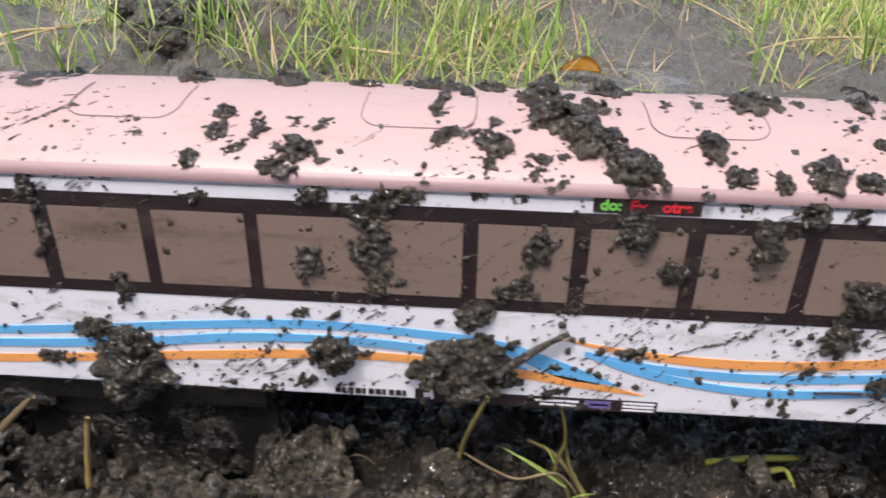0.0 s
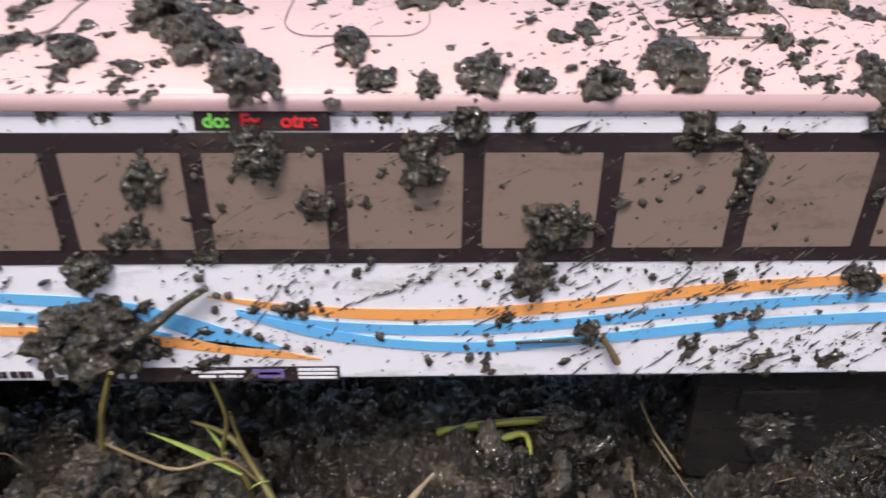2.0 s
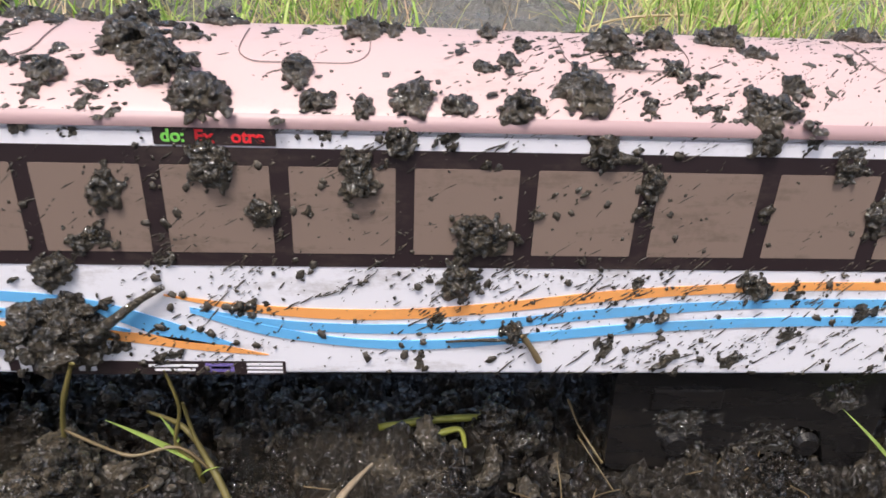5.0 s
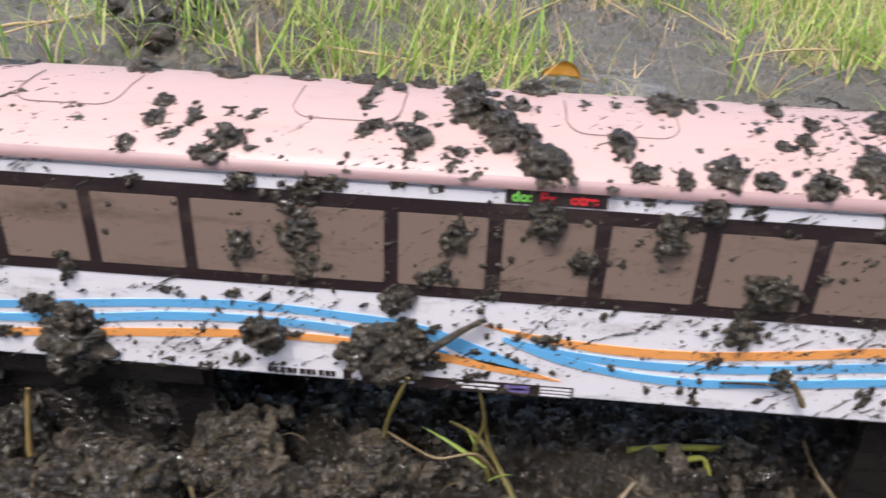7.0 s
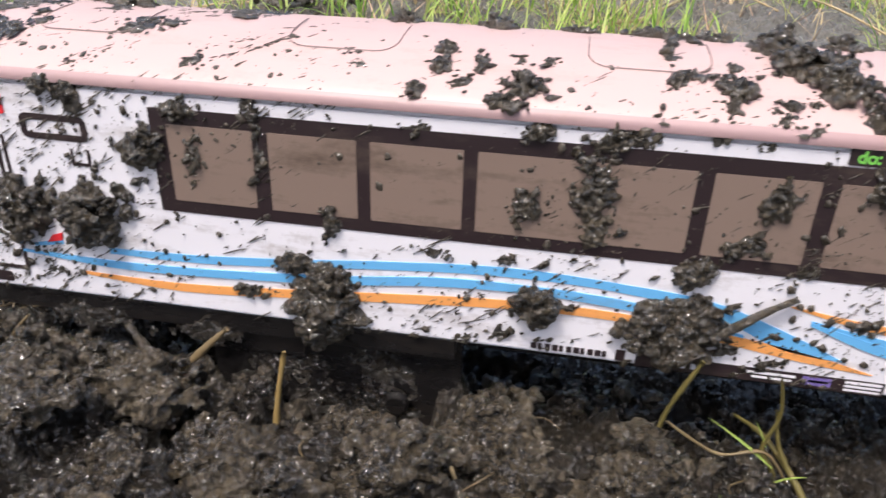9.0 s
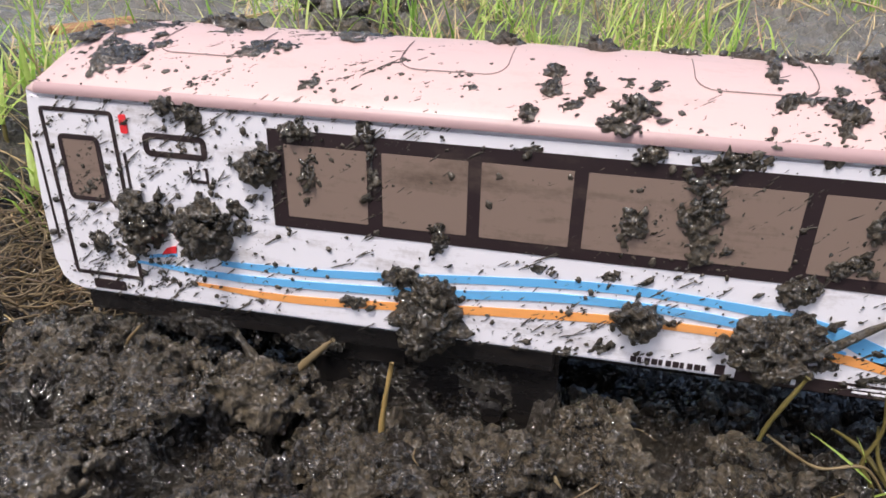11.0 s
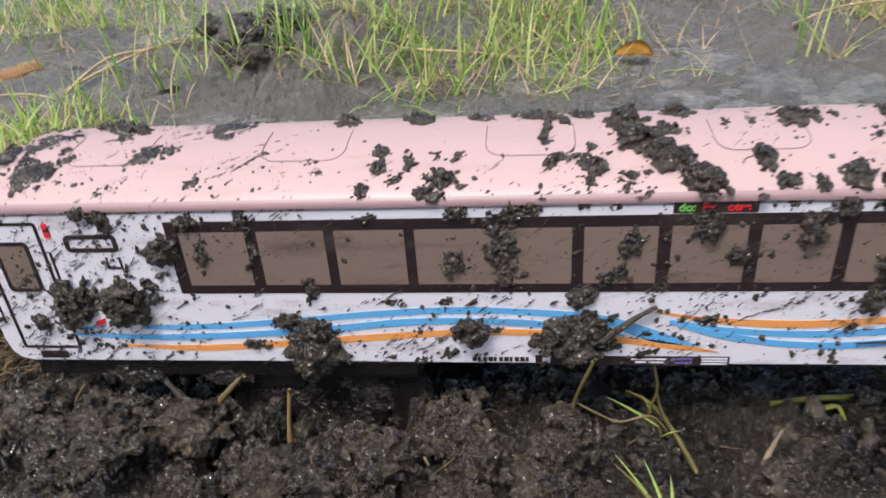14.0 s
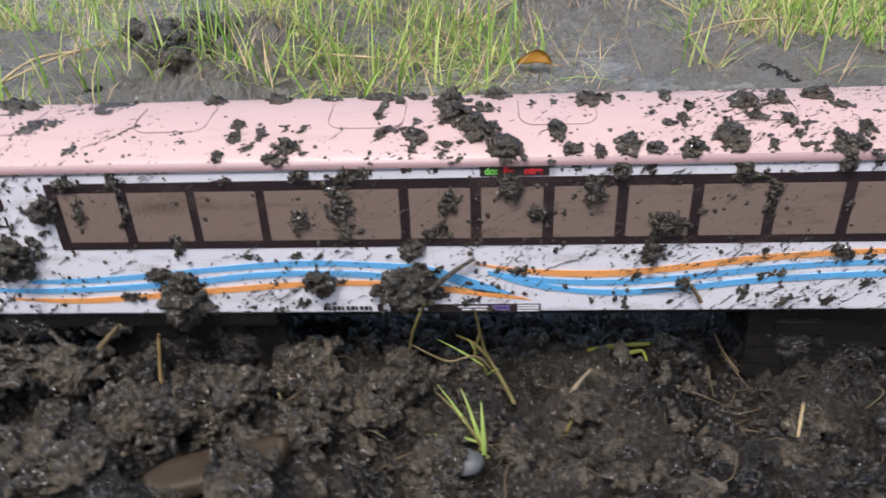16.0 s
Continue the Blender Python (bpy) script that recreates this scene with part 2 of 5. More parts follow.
def ring_bm(x0, x1, z0, z1, w, r, y_front, y_back):
    """A rounded rectangular outline of line width w."""
    outer, inner = round_rect(x0, x1, z0, z1, r), round_rect(x0 + w, x1 - w, z0 + w, z1 - w, max(r - w, 0.0002))
    bm = bmesh.new()
    loops = [[bm.verts.new((x, y, z)) for x, z in o] for o, y in ((outer, y_front), (inner, y_front), (outer, y_back), (inner, y_back))]
    n = len(outer)
    for i in range(n):
        j = (i + 1) % n
        for p, q in ((0, 1), (2, 0), (1, 3)):
            bm.faces.new((loops[p][i], loops[p][j], loops[q][j], loops[q][i]))
    bmesh.ops.recalc_face_normals(bm, faces=bm.faces[:])
    return bm


def band_bm(rows, y_front, y_back, steps=64):
    """A printed band: rows of x, lower z, upper z, smoothed between."""
    xs, lo, hi = (np.array(c) for c in zip(*rows))
    fine = np.linspace(xs[0], xs[-1], steps)

    def curve(v):
        t = np.gradient(v, xs)
        i = np.clip(np.searchsorted(xs, fine) - 1, 0, len(xs) - 2)
        h = xs[i + 1] - xs[i]
        u = (fine - xs[i]) / h
        return (2 * u**3 - 3 * u**2 + 1) * v[i] + (u**3 - 2 * u**2 + u) * h * t[i] + (3 * u**2 - 2 * u**3) * v[i + 1] + (u**3 - u**2) * h * t[i + 1]
    a, b = curve(lo), curve(hi)
    return plate_bm([(x, z) for x, z in zip(fine, a)] + [(x, z + 0.00003) for x, z in zip(fine[::-1], b[::-1])], y_front, y_back)


def lattice(ix, iy, iz, seed):
    h = (ix * 374761393 + iy * 668265263 + iz * 2147483647 + seed * 1274126177) & 0xFFFFFFFF
    h = ((h ^ (h >> 13)) * 1274126177) & 0xFFFFFFFF
    return ((h ^ (h >> 16)) & 0xFFFF) / 65535.0


def vnoise(p, seed=0):
    """Smooth value noise, 0 to 1, at the points p (n x 3)."""
    i = np.floor(p).astype(np.int64)
    f = p - i
    u = f * f * f * (f * (f * 6 - 15) + 10)
    total = 0
    for dx in (0, 1):
        for dy in (0, 1):
            for dz in (0, 1):
                w = (u[:, 0] if dx else 1 - u[:, 0]) * (u[:, 1] if dy else 1 - u[:, 1]) * (u[:, 2] if dz else 1 - u[:, 2])
                total = total + w * lattice(i[:, 0] + dx, i[:, 1] + dy, i[:, 2] + dz, seed)
    return total


def fbm(p, octaves=4, gain=0.5, seed=0):
    total, amp, norm = 0, 1.0, 0.0
    for o in range(octaves):
        total, norm = total + amp * vnoise(p * 2.03**o + 17.3 * o, seed + o), norm + amp
        amp *= gain
    return total / norm


def lumps(p, seed=0):
    """Squared distance to the nearest of scattered points: round crumbs with creases between."""
    i = np.floor(p).astype(np.int64)
    best = np.full(len(p), 9.0)
    for dx in (-1, 0, 1):
        for dy in (-1, 0, 1):
            for dz in (-1, 0, 1):
                c = [i[:, k] + d for k, d in enumerate((dx, dy, dz))]
                d2 = sum((c[k] + lattice(*c, seed + 11 * (k + 1)) - p[:, k])**2 for k in range(3))
                best = np.minimum(best, d2)
    return np.minimum(best * 1.15, 1.3)


def sphere_shape(level):
    bm = bmesh.new()
    bmesh.ops.create_icosphere(bm, subdivisions=level, radius=1)
    v = np.array([q.co[:] for q in bm.verts])
    f = [[q.index for q in face.verts] for face in bm.faces]
    bm.free()
    return v, f


BALLS = {k: sphere_shape(k) for k in (1, 2, 3, 4, 5)}


def clod_shape(size, seed, pieces=7, level=4, rough=0.55):
    """A torn lump of mud: a knobbly core with smaller crumbs stuck to it. size: half-lengths."""
    rng = np.random.default_rng(seed)
    size = np.array(size)
    verts, faces, count = [], [], 0
    for k in range(pieces):
        v, f = BALLS[level if k == 0 else max(level - 1, 2)]
        if k == 0:
            s, c = size * 0.78, np.zeros(3)
        else:
            d = rng.normal(size=3)
            d /= np.linalg.norm(d)
            c = d * size * rng.uniform(0.45, 0.95)
            s = np.full(3, size.mean()) * rng.uniform(0.2, 0.48) * rng.uniform(0.7, 1.3, 3)
        q = v * 1.0
        at = v * (s / s.mean()) * 1.6 + rng.uniform(0, 90, 3)
        r = 0.55 + rough * (1.25 - 1.2 * lumps(at * 1.1, seed + k)) * 0.7 + rough * (fbm(at * 2.4, 3, 0.6, seed + k) - 0.4)
        q = q * np.maximum(r, 0.2)[:, None] * s + c
        verts.append(q)
        faces += [[i + count for i in face] for face in f]
        count += len(v)
    return np.concatenate(verts), faces


def blade_strip(verts, faces, base, way, length, width, lean, bend, fold, rng, segs=5):
    """One grass blade: a folded tapering strip that leaves base along way and bends over."""
    side = np.array((-way[1], way[0], 0.0))
    p, ang = np.array(base, float), lean
    n0 = len(verts)
    for k in range(segs + 1):
        u = k / segs
        w = width * (1 - u**1.7) * (0.75 + 0.25 * min(1, u * 5)) * 0.5 + width * 0.02
        up = np.array((way[0] * math.sin(ang), way[1] * math.sin(ang), math.cos(ang)))
        out = np.array((way[0] * math.cos(ang), way[1] * math.cos(ang), -math.sin(ang)))
        verts += [p - side * w, p - out * w * fold, p + side * w]
        p = p + up * length / segs
        ang += bend / segs
    for k in range(segs):
        a = n0 + 3 * k
        faces += [(a, a + 1, a + 4, a + 3), (a + 1, a + 2, a + 5, a + 4)]


def tube(points, radii, sides=7, seed=0, knots=0.12):
    """A stalk through the points, slightly uneven."""
    rng = np.random.default_rng(seed)
    pts = [np.array(p, float) for p in points]
    dense, rad = [], []
    for i in range(len(pts) - 1):
        for k in range(5):
            u = k / 5
            a, b = pts[max(i - 1, 0)], pts[min(i + 2, len(pts) - 1)]
            t0, t1 = (pts[i + 1] - a) * 0.5, (b - pts[i]) * 0.5
            dense.append((2 * u**3 - 3 * u**2 + 1) * pts[i] + (u**3 - 2 * u**2 + u) * t0 + (3 * u**2 - 2 * u**3) * pts[i + 1] + (u**3 - u**2) * t1)
            rad.append(radii[i] * (1 - u) + radii[i + 1] * u)
    dense.append(pts[-1])
    rad.append(radii[-1])
    verts, faces = [], []
    for i, p in enumerate(dense):
        d = dense[min(i + 1, len(dense) - 1)] - dense[max(i - 1, 0)]
        d /= np.linalg.norm(d) + 1e-9
        a = np.cross(d, (0.3, 0.2, 0.93))
        a /= np.linalg.norm(a) + 1e-9
        b = np.cross(d, a)
        r = rad[i] * (1 + knots * rng.normal())
        verts += [p + r * (math.cos(2 * math.pi * k / sides) * a + math.sin(2 * math.pi * k / sides) * b) for k in range(sides)]
    for i in range(len(dense) - 1):
        for k in range(sides):
            j = (k + 1) % sides
            faces.append((i * sides + k, i * sides + j, (i + 1) * sides + j, (i + 1) * sides + k))
    faces += [tuple(range(sides)), tuple((len(dense) - 1) * sides + k for k in reversed(range(sides)))]
    return verts, faces


# ---- ground: one sheet to the horizon ----


def soft_step(a, b, v):
    u = np.clip((v - a) / (b - a), 0, 1)
    return u * u * (3 - 2 * u)


def ground_height(x, y):
    """Height of the mud. Churned and heaped before the carriage, a wet flat behind it, a bank beyond its end."""
    x, y = np.asarray(x, float), np.asarray(y, float)
    p = np.stack([x, y, np.zeros_like(x)], 1)
    front = 1 - soft_step(0.30, 0.38, y)
    left = 1 - soft_step(-0.10, 0.0, x)
    near = soft_step(0.1, 0.19, y)
    base = 0.002 + 0.014 * (1 - near) * front + 0.02 * left * soft_step(0.285, 0.235, y)
    base = base + 0.02 * np.exp(-((x + 0.005) / 0.03)**2 - ((y - 0.225) / 0.022)**2)
    for px, py, deep in ((-0.205, 0.238, 0.028), (-0.118, 0.236, 0.032), (-0.152, 0.205, 0.018), (-0.075, 0.215, 0.016)):
        base = base - deep * np.exp(-((x - px) / 0.024)**2 - ((y - py) / 0.016)**2)
    bank = soft_step(-0.37, -0.5, x) * soft_step(-1.1, -0.75, x) * (1 - soft_step(0.48, 0.66, y)) * soft_step(0.2, 0.4, y)
    base = base + 0.085 * bank * (0.5 + 0.9 * vnoise(p * 9, 5))
    base = base + 0.04 * np.exp(-((x + 0.6) / 0.07)**2 - ((y - 0.5) / 0.06)**2) * (0.5 + vnoise(p * 45, 6))
    rough = 0.15 + 0.85 * front + 0.8 * bank
    rough = np.where(y > 0.42, np.maximum(0.3, rough * 0.5), rough)
    warp = fbm(p * 60, 3, 0.55, 9)[:, None] * np.array((1.5, 1.5, 0)) + fbm(p * 60 + 40, 3, 0.55, 19)[:, None] * np.array((0.8, -0.8, 0))
    h = base + 0.024 * (fbm(p * 20, 4, 0.55, 3) - 0.5) * rough
    torn = fbm(p * 30 + warp * 0.25, 4, 0.55, 23)
    churn = rough * (0.55 + 0.55 * left) * (1 - 0.6 * soft_step(0.245, 0.27, y))
    h += 0.021 * (soft_step(0.4, 0.53, torn) - 0.6) * churn + 0.012 * (soft_step(0.52, 0.6, fbm(p * 48 + warp * 0.3, 3, 0.5, 26)) - 0.3) * churn
    h += 0.009 * (0.5 - lumps(p * np.array((95, 95, 1)) + 1.3 * warp, 33)) * np.minimum(rough, 1)
    h += 0.005 * (0.5 - lumps(p * np.array((240, 240, 1)) + 2 * warp, 37)) * np.minimum(rough, 1)
    h += 0.0035 * (fbm(p * 420, 2, 0.6, 12) - 0.5) * np.minimum(rough + 0.15, 1)
    back = soft_step(0.45, 0.7, y)
    h += back * 0.03 * (fbm(p * 5.5, 4, 0.55, 40) - 0.5) + back * 0.012 * (fbm(p * np.array((34, 60, 1)), 3, 0.6, 42) - 0.5)
    h += back * 0.026 * np.maximum(fbm(p * 14, 4, 0.65, 50) - 0.5, -0.03) + back * 0.008 * (0.5 - lumps(p * np.array((38, 38, 1)) + warp, 53))
    for hx, hy, hr, hh in ((-0.46, 0.97, 0.13, 0.06), (-0.3, 0.8, 0.07, 0.035), (-0.8, 1.15, 0.1, 0.04), (-0.25, 1.1, 0.2, 0.05), (0.5, 0.95, 0.15, 0.04), (0.1, 1.55, 0.4, 0.05)):
        h += np.exp(-((x - hx) / hr)**2 - ((y - hy) / hr)**2) * hh * (fbm(p * 22, 4, 0.6, 44) + 0.9 * (0.5 - lumps(p * 30 + warp, 47)))
    return h * (1 - soft_step(4, 12, np.hypot(x, y)))


def spread(lo, hi, step, far, grow=1.16):
    mid = list(np.arange(lo, hi + step / 2, step))
    d, below, above = step, [], []
    a, b = mid[0], mid[-1]
    while a > -far or b < far:
        d *= grow
        a, b = a - d, b + d
        below.append(a)
        above.append(b)
    return np.array(below[::-1] + mid + above)


def build_ground():
    xs = spread(-0.42, 0.36, 0.0013, 900, 1.09)
    ys = np.concatenate([0.1 - np.geomspace(0.002, 900, 60)[::-1], np.arange(0.1, 0.3, 0.0012), np.arange(0.3, 0.62, 0.006), np.arange(0.62, 1.3, 0.005), 1.3 + np.geomspace(0.006, 900, 70)])
    gx, gy = np.meshgrid(xs, ys)
    z = ground_height(gx.ravel(), gy.ravel())
    nx, ny = len(xs), len(ys)
    me = bpy.data.meshes.new("ground")
    me.vertices.add(nx * ny)
    me.vertices.foreach_set("co", np.stack([gx.ravel(), gy.ravel(), z], 1).ravel())
    i = (np.arange(ny - 1)[:, None] * nx + np.arange(nx - 1)[None, :]).ravel()
    quads = np.stack([i, i + 1, i + nx + 1, i + nx], 1)
    me.loops.add(quads.size)
    me.polygons.add(len(quads))
    me.loops.foreach_set("vertex_index", quads.ravel())
    me.polygons.foreach_set("loop_start", np.arange(0, quads.size, 4))
    me.polygons.foreach_set("use_smooth", np.ones(len(quads), bool))
    me.update(calc_edges=True)
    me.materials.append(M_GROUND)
    return tagged(new("ground", me), "dark wet churned mud with puddled flat patches, painted paler behind", "ground", kind="structure")


build_ground()


def height_at(x, y):
    return float(ground_height([x], [y])[0])


def silt_flat():
    """Pale wet silt settled in the hollows behind the carriage; the darker mud stands out of it."""
    xs, ys = np.linspace(-2.6, 2.6, 420), np.concatenate([np.linspace(0.45, 1.4, 170), np.linspace(1.42, 2.6, 60)])
    gx, gy = np.meshgrid(xs, ys)
    p = np.stack([gx.ravel(), gy.ravel(), np.zeros(gx.size)], 1)
    z = 0.0075 + 0.011 * (fbm(p * 24, 4, 0.6, 80) - 0.5) + 0.004 * (fbm(p * 90, 2, 0.6, 84) - 0.5)
    ragged = 0.5 * (fbm(p * 2.2, 3, 0.6, 86) - 0.5)
    edge = soft_step(1.3, 2.3, np.abs(p[:, 0]) + ragged) + soft_step(1.8, 2.5, p[:, 1] + ragged) + soft_step(0.62, 0.48, p[:, 1])
    z = z - 0.07 * edge
    nx = len(xs)
    i = (np.arange(len(ys) - 1)[:, None] * nx + np.arange(nx - 1)[None, :]).ravel()
    me = mesh_from("mud_flat", np.stack([p[:, 0], p[:, 1], z], 1), np.stack([i, i + 1, i + nx + 1, i + nx], 1).tolist(), M_WATER, True)
    return tagged(new("mud_flat", me), "grey wet silt lying in the hollows of the mud", "mud", kind="structure")


silt_flat()

# ---- the model railway carriage ----
X0, X1, Y0, Y1 = -0.312, 0.424, 0.233, 0.331
Z_SKIRT, Z_EAVE = 0.0565, 0.149
carriage = thing("model_train_carriage", "mud-splattered white card model railway carriage with pink roof", "model train", place=(0, 0, 0))


def side_outline():
    def end(sign, x):
        return [(x + sign * dx, z) for dx, z in ((0.013, 0.0565), (0.006, 0.0585), (0.002, 0.063), (0.0, 0.072), (0.0005, 0.10), (0.003, 0.13), (0.006, 0.149))]
    return end(-1, X1) + end(1, X0)[::-1]


body_bm = plate_bm(side_outline(), Y0, Y1)
bmesh.ops.bevel(body_bm, geom=[e for e in body_bm.edges if abs(e.verts[0].co.y - e.verts[1].co.y) < 1e-6 and max(abs(v.co.x - 0.056) for v in e.verts) > 0.34], offset=0.002, segments=2, affect="EDGES")
part("body", body_bm, M_PAPER, carriage, "white printed card sides")

ROOF_Y = (0.2322, 0.2320, 0.2330, 0.2370, 0.2430, 0.2510, 0.2600, 0.2660, 0.2740, 0.2820)
ROOF_Z = (0.1488, 0.1505, 0.1522, 0.1550, 0.1582, 0.1618, 0.1650, 0.1664, 0.1673, 0.1676)


def roof_bm():
    y = list(ROOF_Y) + [2 * 0.282 - v for v in ROOF_Y[-2::-1]]
    z = list(ROOF_Z) + list(ROOF_Z[-2::-1])
    stations = [(X0 + 0.0045, 0.86, 0.0), (X0 + 0.006, 0.94, 0.35), (X0 + 0.011, 0.985, 0.72), (X0 + 0.02, 1.0, 0.9), (X0 + 0.035, 1.0, 1.0)]
    stations += [(v, 1.0, 1.0) for v in np.linspace(X0 + 0.05, X1 - 0.05, 60)] + [(X0 + X1 - a, b, c) for a, b, c in stations[::-1]]
    bm = bmesh.new()
    rows = []
    for x, sy, sz in stations:
        dent = 0.0006 * (noise.noise((x * 14, 2.0, 0.0)))
        rows.append([bm.verts.new((x, 0.282 + (a - 0.282) * sy, 0.1488 + (b - 0.1488) * sz + (dent if 2 < i < len(y) - 3 else 0))) for i, (a, b) in enumerate(zip(y, z))])
    for r, s in zip(rows, rows[1:]):
        for i in range(len(r) - 1):
            bm.faces.new((r[i], s[i], s[i + 1], r[i + 1]))
    bm.faces.new(rows[0])
    bm.faces.new(rows[-1][::-1])
    bmesh.ops.recalc_face_normals(bm, faces=bm.faces[:])
    return bm


roof = part("roof", roof_bm(), M_ROOF, carriage, "pale pink curved roof", smooth=True)

edge_bm = bmesh.new()
edge_rows = [[edge_bm.verts.new((x, y - 0.0003, z + 0.0001)) for x in np.linspace(X0 + 0.012, X1 - 0.012, 40)] for y, z in zip((0.2322, 0.2320, 0.2330, 0.2340), (0.1488, 0.1505, 0.1522, 0.1530))]
for ra, rb in zip(edge_rows, edge_rows[1:]):
    for k in range(39):
        edge_bm.faces.new((ra[k], ra[k + 1], rb[k + 1], rb[k]))
part("roof_edge", edge_bm, M_ROOF_EDGE, roof, "mauve lower roof edge", smooth=True)


def roof_z(y):
    return float(np.interp(0.282 - abs(y - 0.282), ROOF_Y[2:], ROOF_Z[2:]))


def roof_panel(x0, x1, y_low, y_high):
    """Thin printed outline of a hatch, open towards the roof's crown."""
    r = 0.008
    path = [(x0, y_high), (x0, y_low + r)] + [(x0 + r - r * math.cos(a), y_low + r - r * math.sin(a)) for a in np.linspace(0.2, math.pi / 2, 5)]
    path += [(x1 - r + r * math.sin(a), y_low + r - r * math.cos(a)) for a in np.linspace(0, math.pi / 2, 6)] + [(x1, y_high)]
    dense = []
    for (ax, ay), (bx, by) in zip(path, path[1:]):
        n = max(2, int(math.hypot(bx - ax, by - ay) / 0.002))
        dense += [(ax + (bx - ax) * k / n, ay + (by - ay) * k / n) for k in range(n)]
    pts = [(x, y, roof_z(y) + 0.0002) for x, y in dense + [path[-1]]]
    bm = bmesh.new()
    last = None
    for i, (x, y, z) in enumerate(pts):
        a, b = pts[max(i - 1, 0)], pts[min(i + 1, len(pts) - 1)]
        d = Vector((b[0] - a[0], b[1] - a[1], 0)).normalized() * 0.0002
        ring = [bm.verts.new(c) for c in ((x - d.y, y + d.x, z), (x, y, z + 0.00035), (x + d.y, y - d.x, z))]
        if last:
            bm.faces.new((last[0], ring[0], ring[1], last[1]))
            bm.faces.new((last[1], ring[1], ring[2], last[2]))
        last = ring
    return bm


for hx in (-0.258, -0.156, -0.046, 0.059, 0.165, 0.27):
    part("roof_hatch_line", roof_panel(hx, hx + 0.042, 0.2545, 0.282), M_ROOF_LINE, roof, "thin dark printed hatch outline")

# windows: a dark printed band with brown panes
band = part("window_band", plate_bm(round_rect(-0.2015, 0.3135, 0.1015, 0.1425, 0.0006), Y0 - 0.0003, Y0), M_FRAME, carriage, "dark brown window band")
PANES = [(-0.195, -0.162), (-0.156, -0.123), (-0.118, -0.0845), (-0.0795, -0.0065)] + [(-0.001 + 0.039 * k, 0.032 + 0.039 * k) for k in range(8)]
for a, b in PANES:
    part("window_pane", plate_bm(round_rect(a, b, 0.1065, 0.1367, 0.0005), Y0 - 0.0005, Y0 - 0.0002), M_PANE, band, "brown window pane")

# livery: waves that cross below the middle
YF, YB = Y0 - 0.0003, Y0 + 0.0002
part("stripe", band_bm([(-0.228, 0.079, 0.0815), (-0.187, 0.0795, 0.083), (-0.15, 0.0825, 0.086), (-0.109, 0.0865, 0.09), (-0.067, 0.089, 0.0928), (-0.027, 0.088, 0.0915), (0.012, 0.0815, 0.087), (0.032, 0.0725, 0.080), (0.056, 0.0695, 0.0697)], YF, YB), M_BLUE, carriage, "sky-blue stripe")
part("stripe", band_bm([(-0.268, 0.0755, 0.0765), (-0.224, 0.0725, 0.0758), (-0.187, 0.0735, 0.077), (-0.13, 0.0775, 0.0812), (-0.087, 0.082, 0.0858), (-0.055, 0.083, 0.0863), (-0.026, 0.0813, 0.085), (0.006, 0.0775, 0.0800), (0.02, 0.0750, 0.0760)], YF - 0.0002, YB), M_BLUE, carriage, "sky-blue stripe")
part("stripe", band_bm([(-0.243, 0.068, 0.0692), (-0.2, 0.0652, 0.0688), (-0.153, 0.0682, 0.072), (-0.108, 0.072, 0.076), (-0.066, 0.0752, 0.079), (-0.025, 0.0757, 0.0792), (0.0125, 0.0718, 0.0757), (0.046, 0.0672, 0.0708), (0.066, 0.0655, 0.0658)], YF, YB), M_ORANGE, carriage, "orange stripe")
part("stripe", band_bm([(0.033, 0.0897, 0.0902), (0.054, 0.0848, 0.0872), (0.084, 0.081, 0.085), (0.114, 0.081, 0.085), (0.145, 0.0838, 0.0878), (0.185, 0.089, 0.093), (0.226, 0.0925, 0.096), (0.28, 0.094, 0.0972), (0.36, 0.0905, 0.094)], YF, YB), M_ORANGE, carriage, "orange stripe")
part("stripe", band_bm([(0.041, 0.0838, 0.0852), (0.063, 0.078, 0.0812), (0.084, 0.0757, 0.0792), (0.114, 0.075, 0.0788), (0.145, 0.0772, 0.081), (0.186, 0.082, 0.086), (0.228, 0.0858, 0.0892), (0.283, 0.0867, 0.0902), (0.37, 0.083, 0.0866)], YF, YB), M_BLUE, carriage, "sky-blue stripe")
part("stripe", band_bm([(0.041, 0.0832, 0.0845), (0.063, 0.075, 0.079), (0.084, 0.071, 0.0742), (0.114, 0.0683, 0.072), (0.146, 0.0705, 0.074), (0.187, 0.075, 0.0788), (0.23, 0.0782, 0.0819), (0.285, 0.0792, 0.083), (0.375, 0.0755, 0.079)], YF - 0.0002, YB), M_BLUE, carriage, "sky-blue stripe")

# end door and its fittings
door = part("door_outline", ring_bm(-0.3005, -0.2672, 0.0665, 0.1435, 0.0017, 0.002, YF, YB), M_FRAME, carriage, "black printed door outline")
part("door_window", ring_bm(-0.2945, -0.2755, 0.1032, 0.1325, 0.002, 0.003, YF - 0.0002, YB), M_FRAME, door)
part("door_pane", plate_bm(round_rect(-0.2930, -0.2770, 0.1045, 0.1310, 0.002), YF, YB), M_PANE, door, "brown door window")
part("hinge_line", plate_bm(round_rect(-0.3058, -0.3047, 0.083, 0.128, 0.0005), YF, YB), M_FRAME, door)
part("door_handle", plate_bm(round_rect(-0.2655, -0.2642, 0.109, 0.1265, 0.0005), YF, YB), M_FRAME, door)
part("step_mark", plate_bm(round_rect(-0.2925, -0.2765, 0.0597, 0.0645, 0.001), YF, YB), M_FRAME, carriage, "black printed step below the door")
marker = part("marker_light", plate_bm(round_rect(-0.2642, -0.2612, 0.1350, 0.1427, 0.0006), YF - 0.0004, YB), M_RED, carriage, "small red marker light")
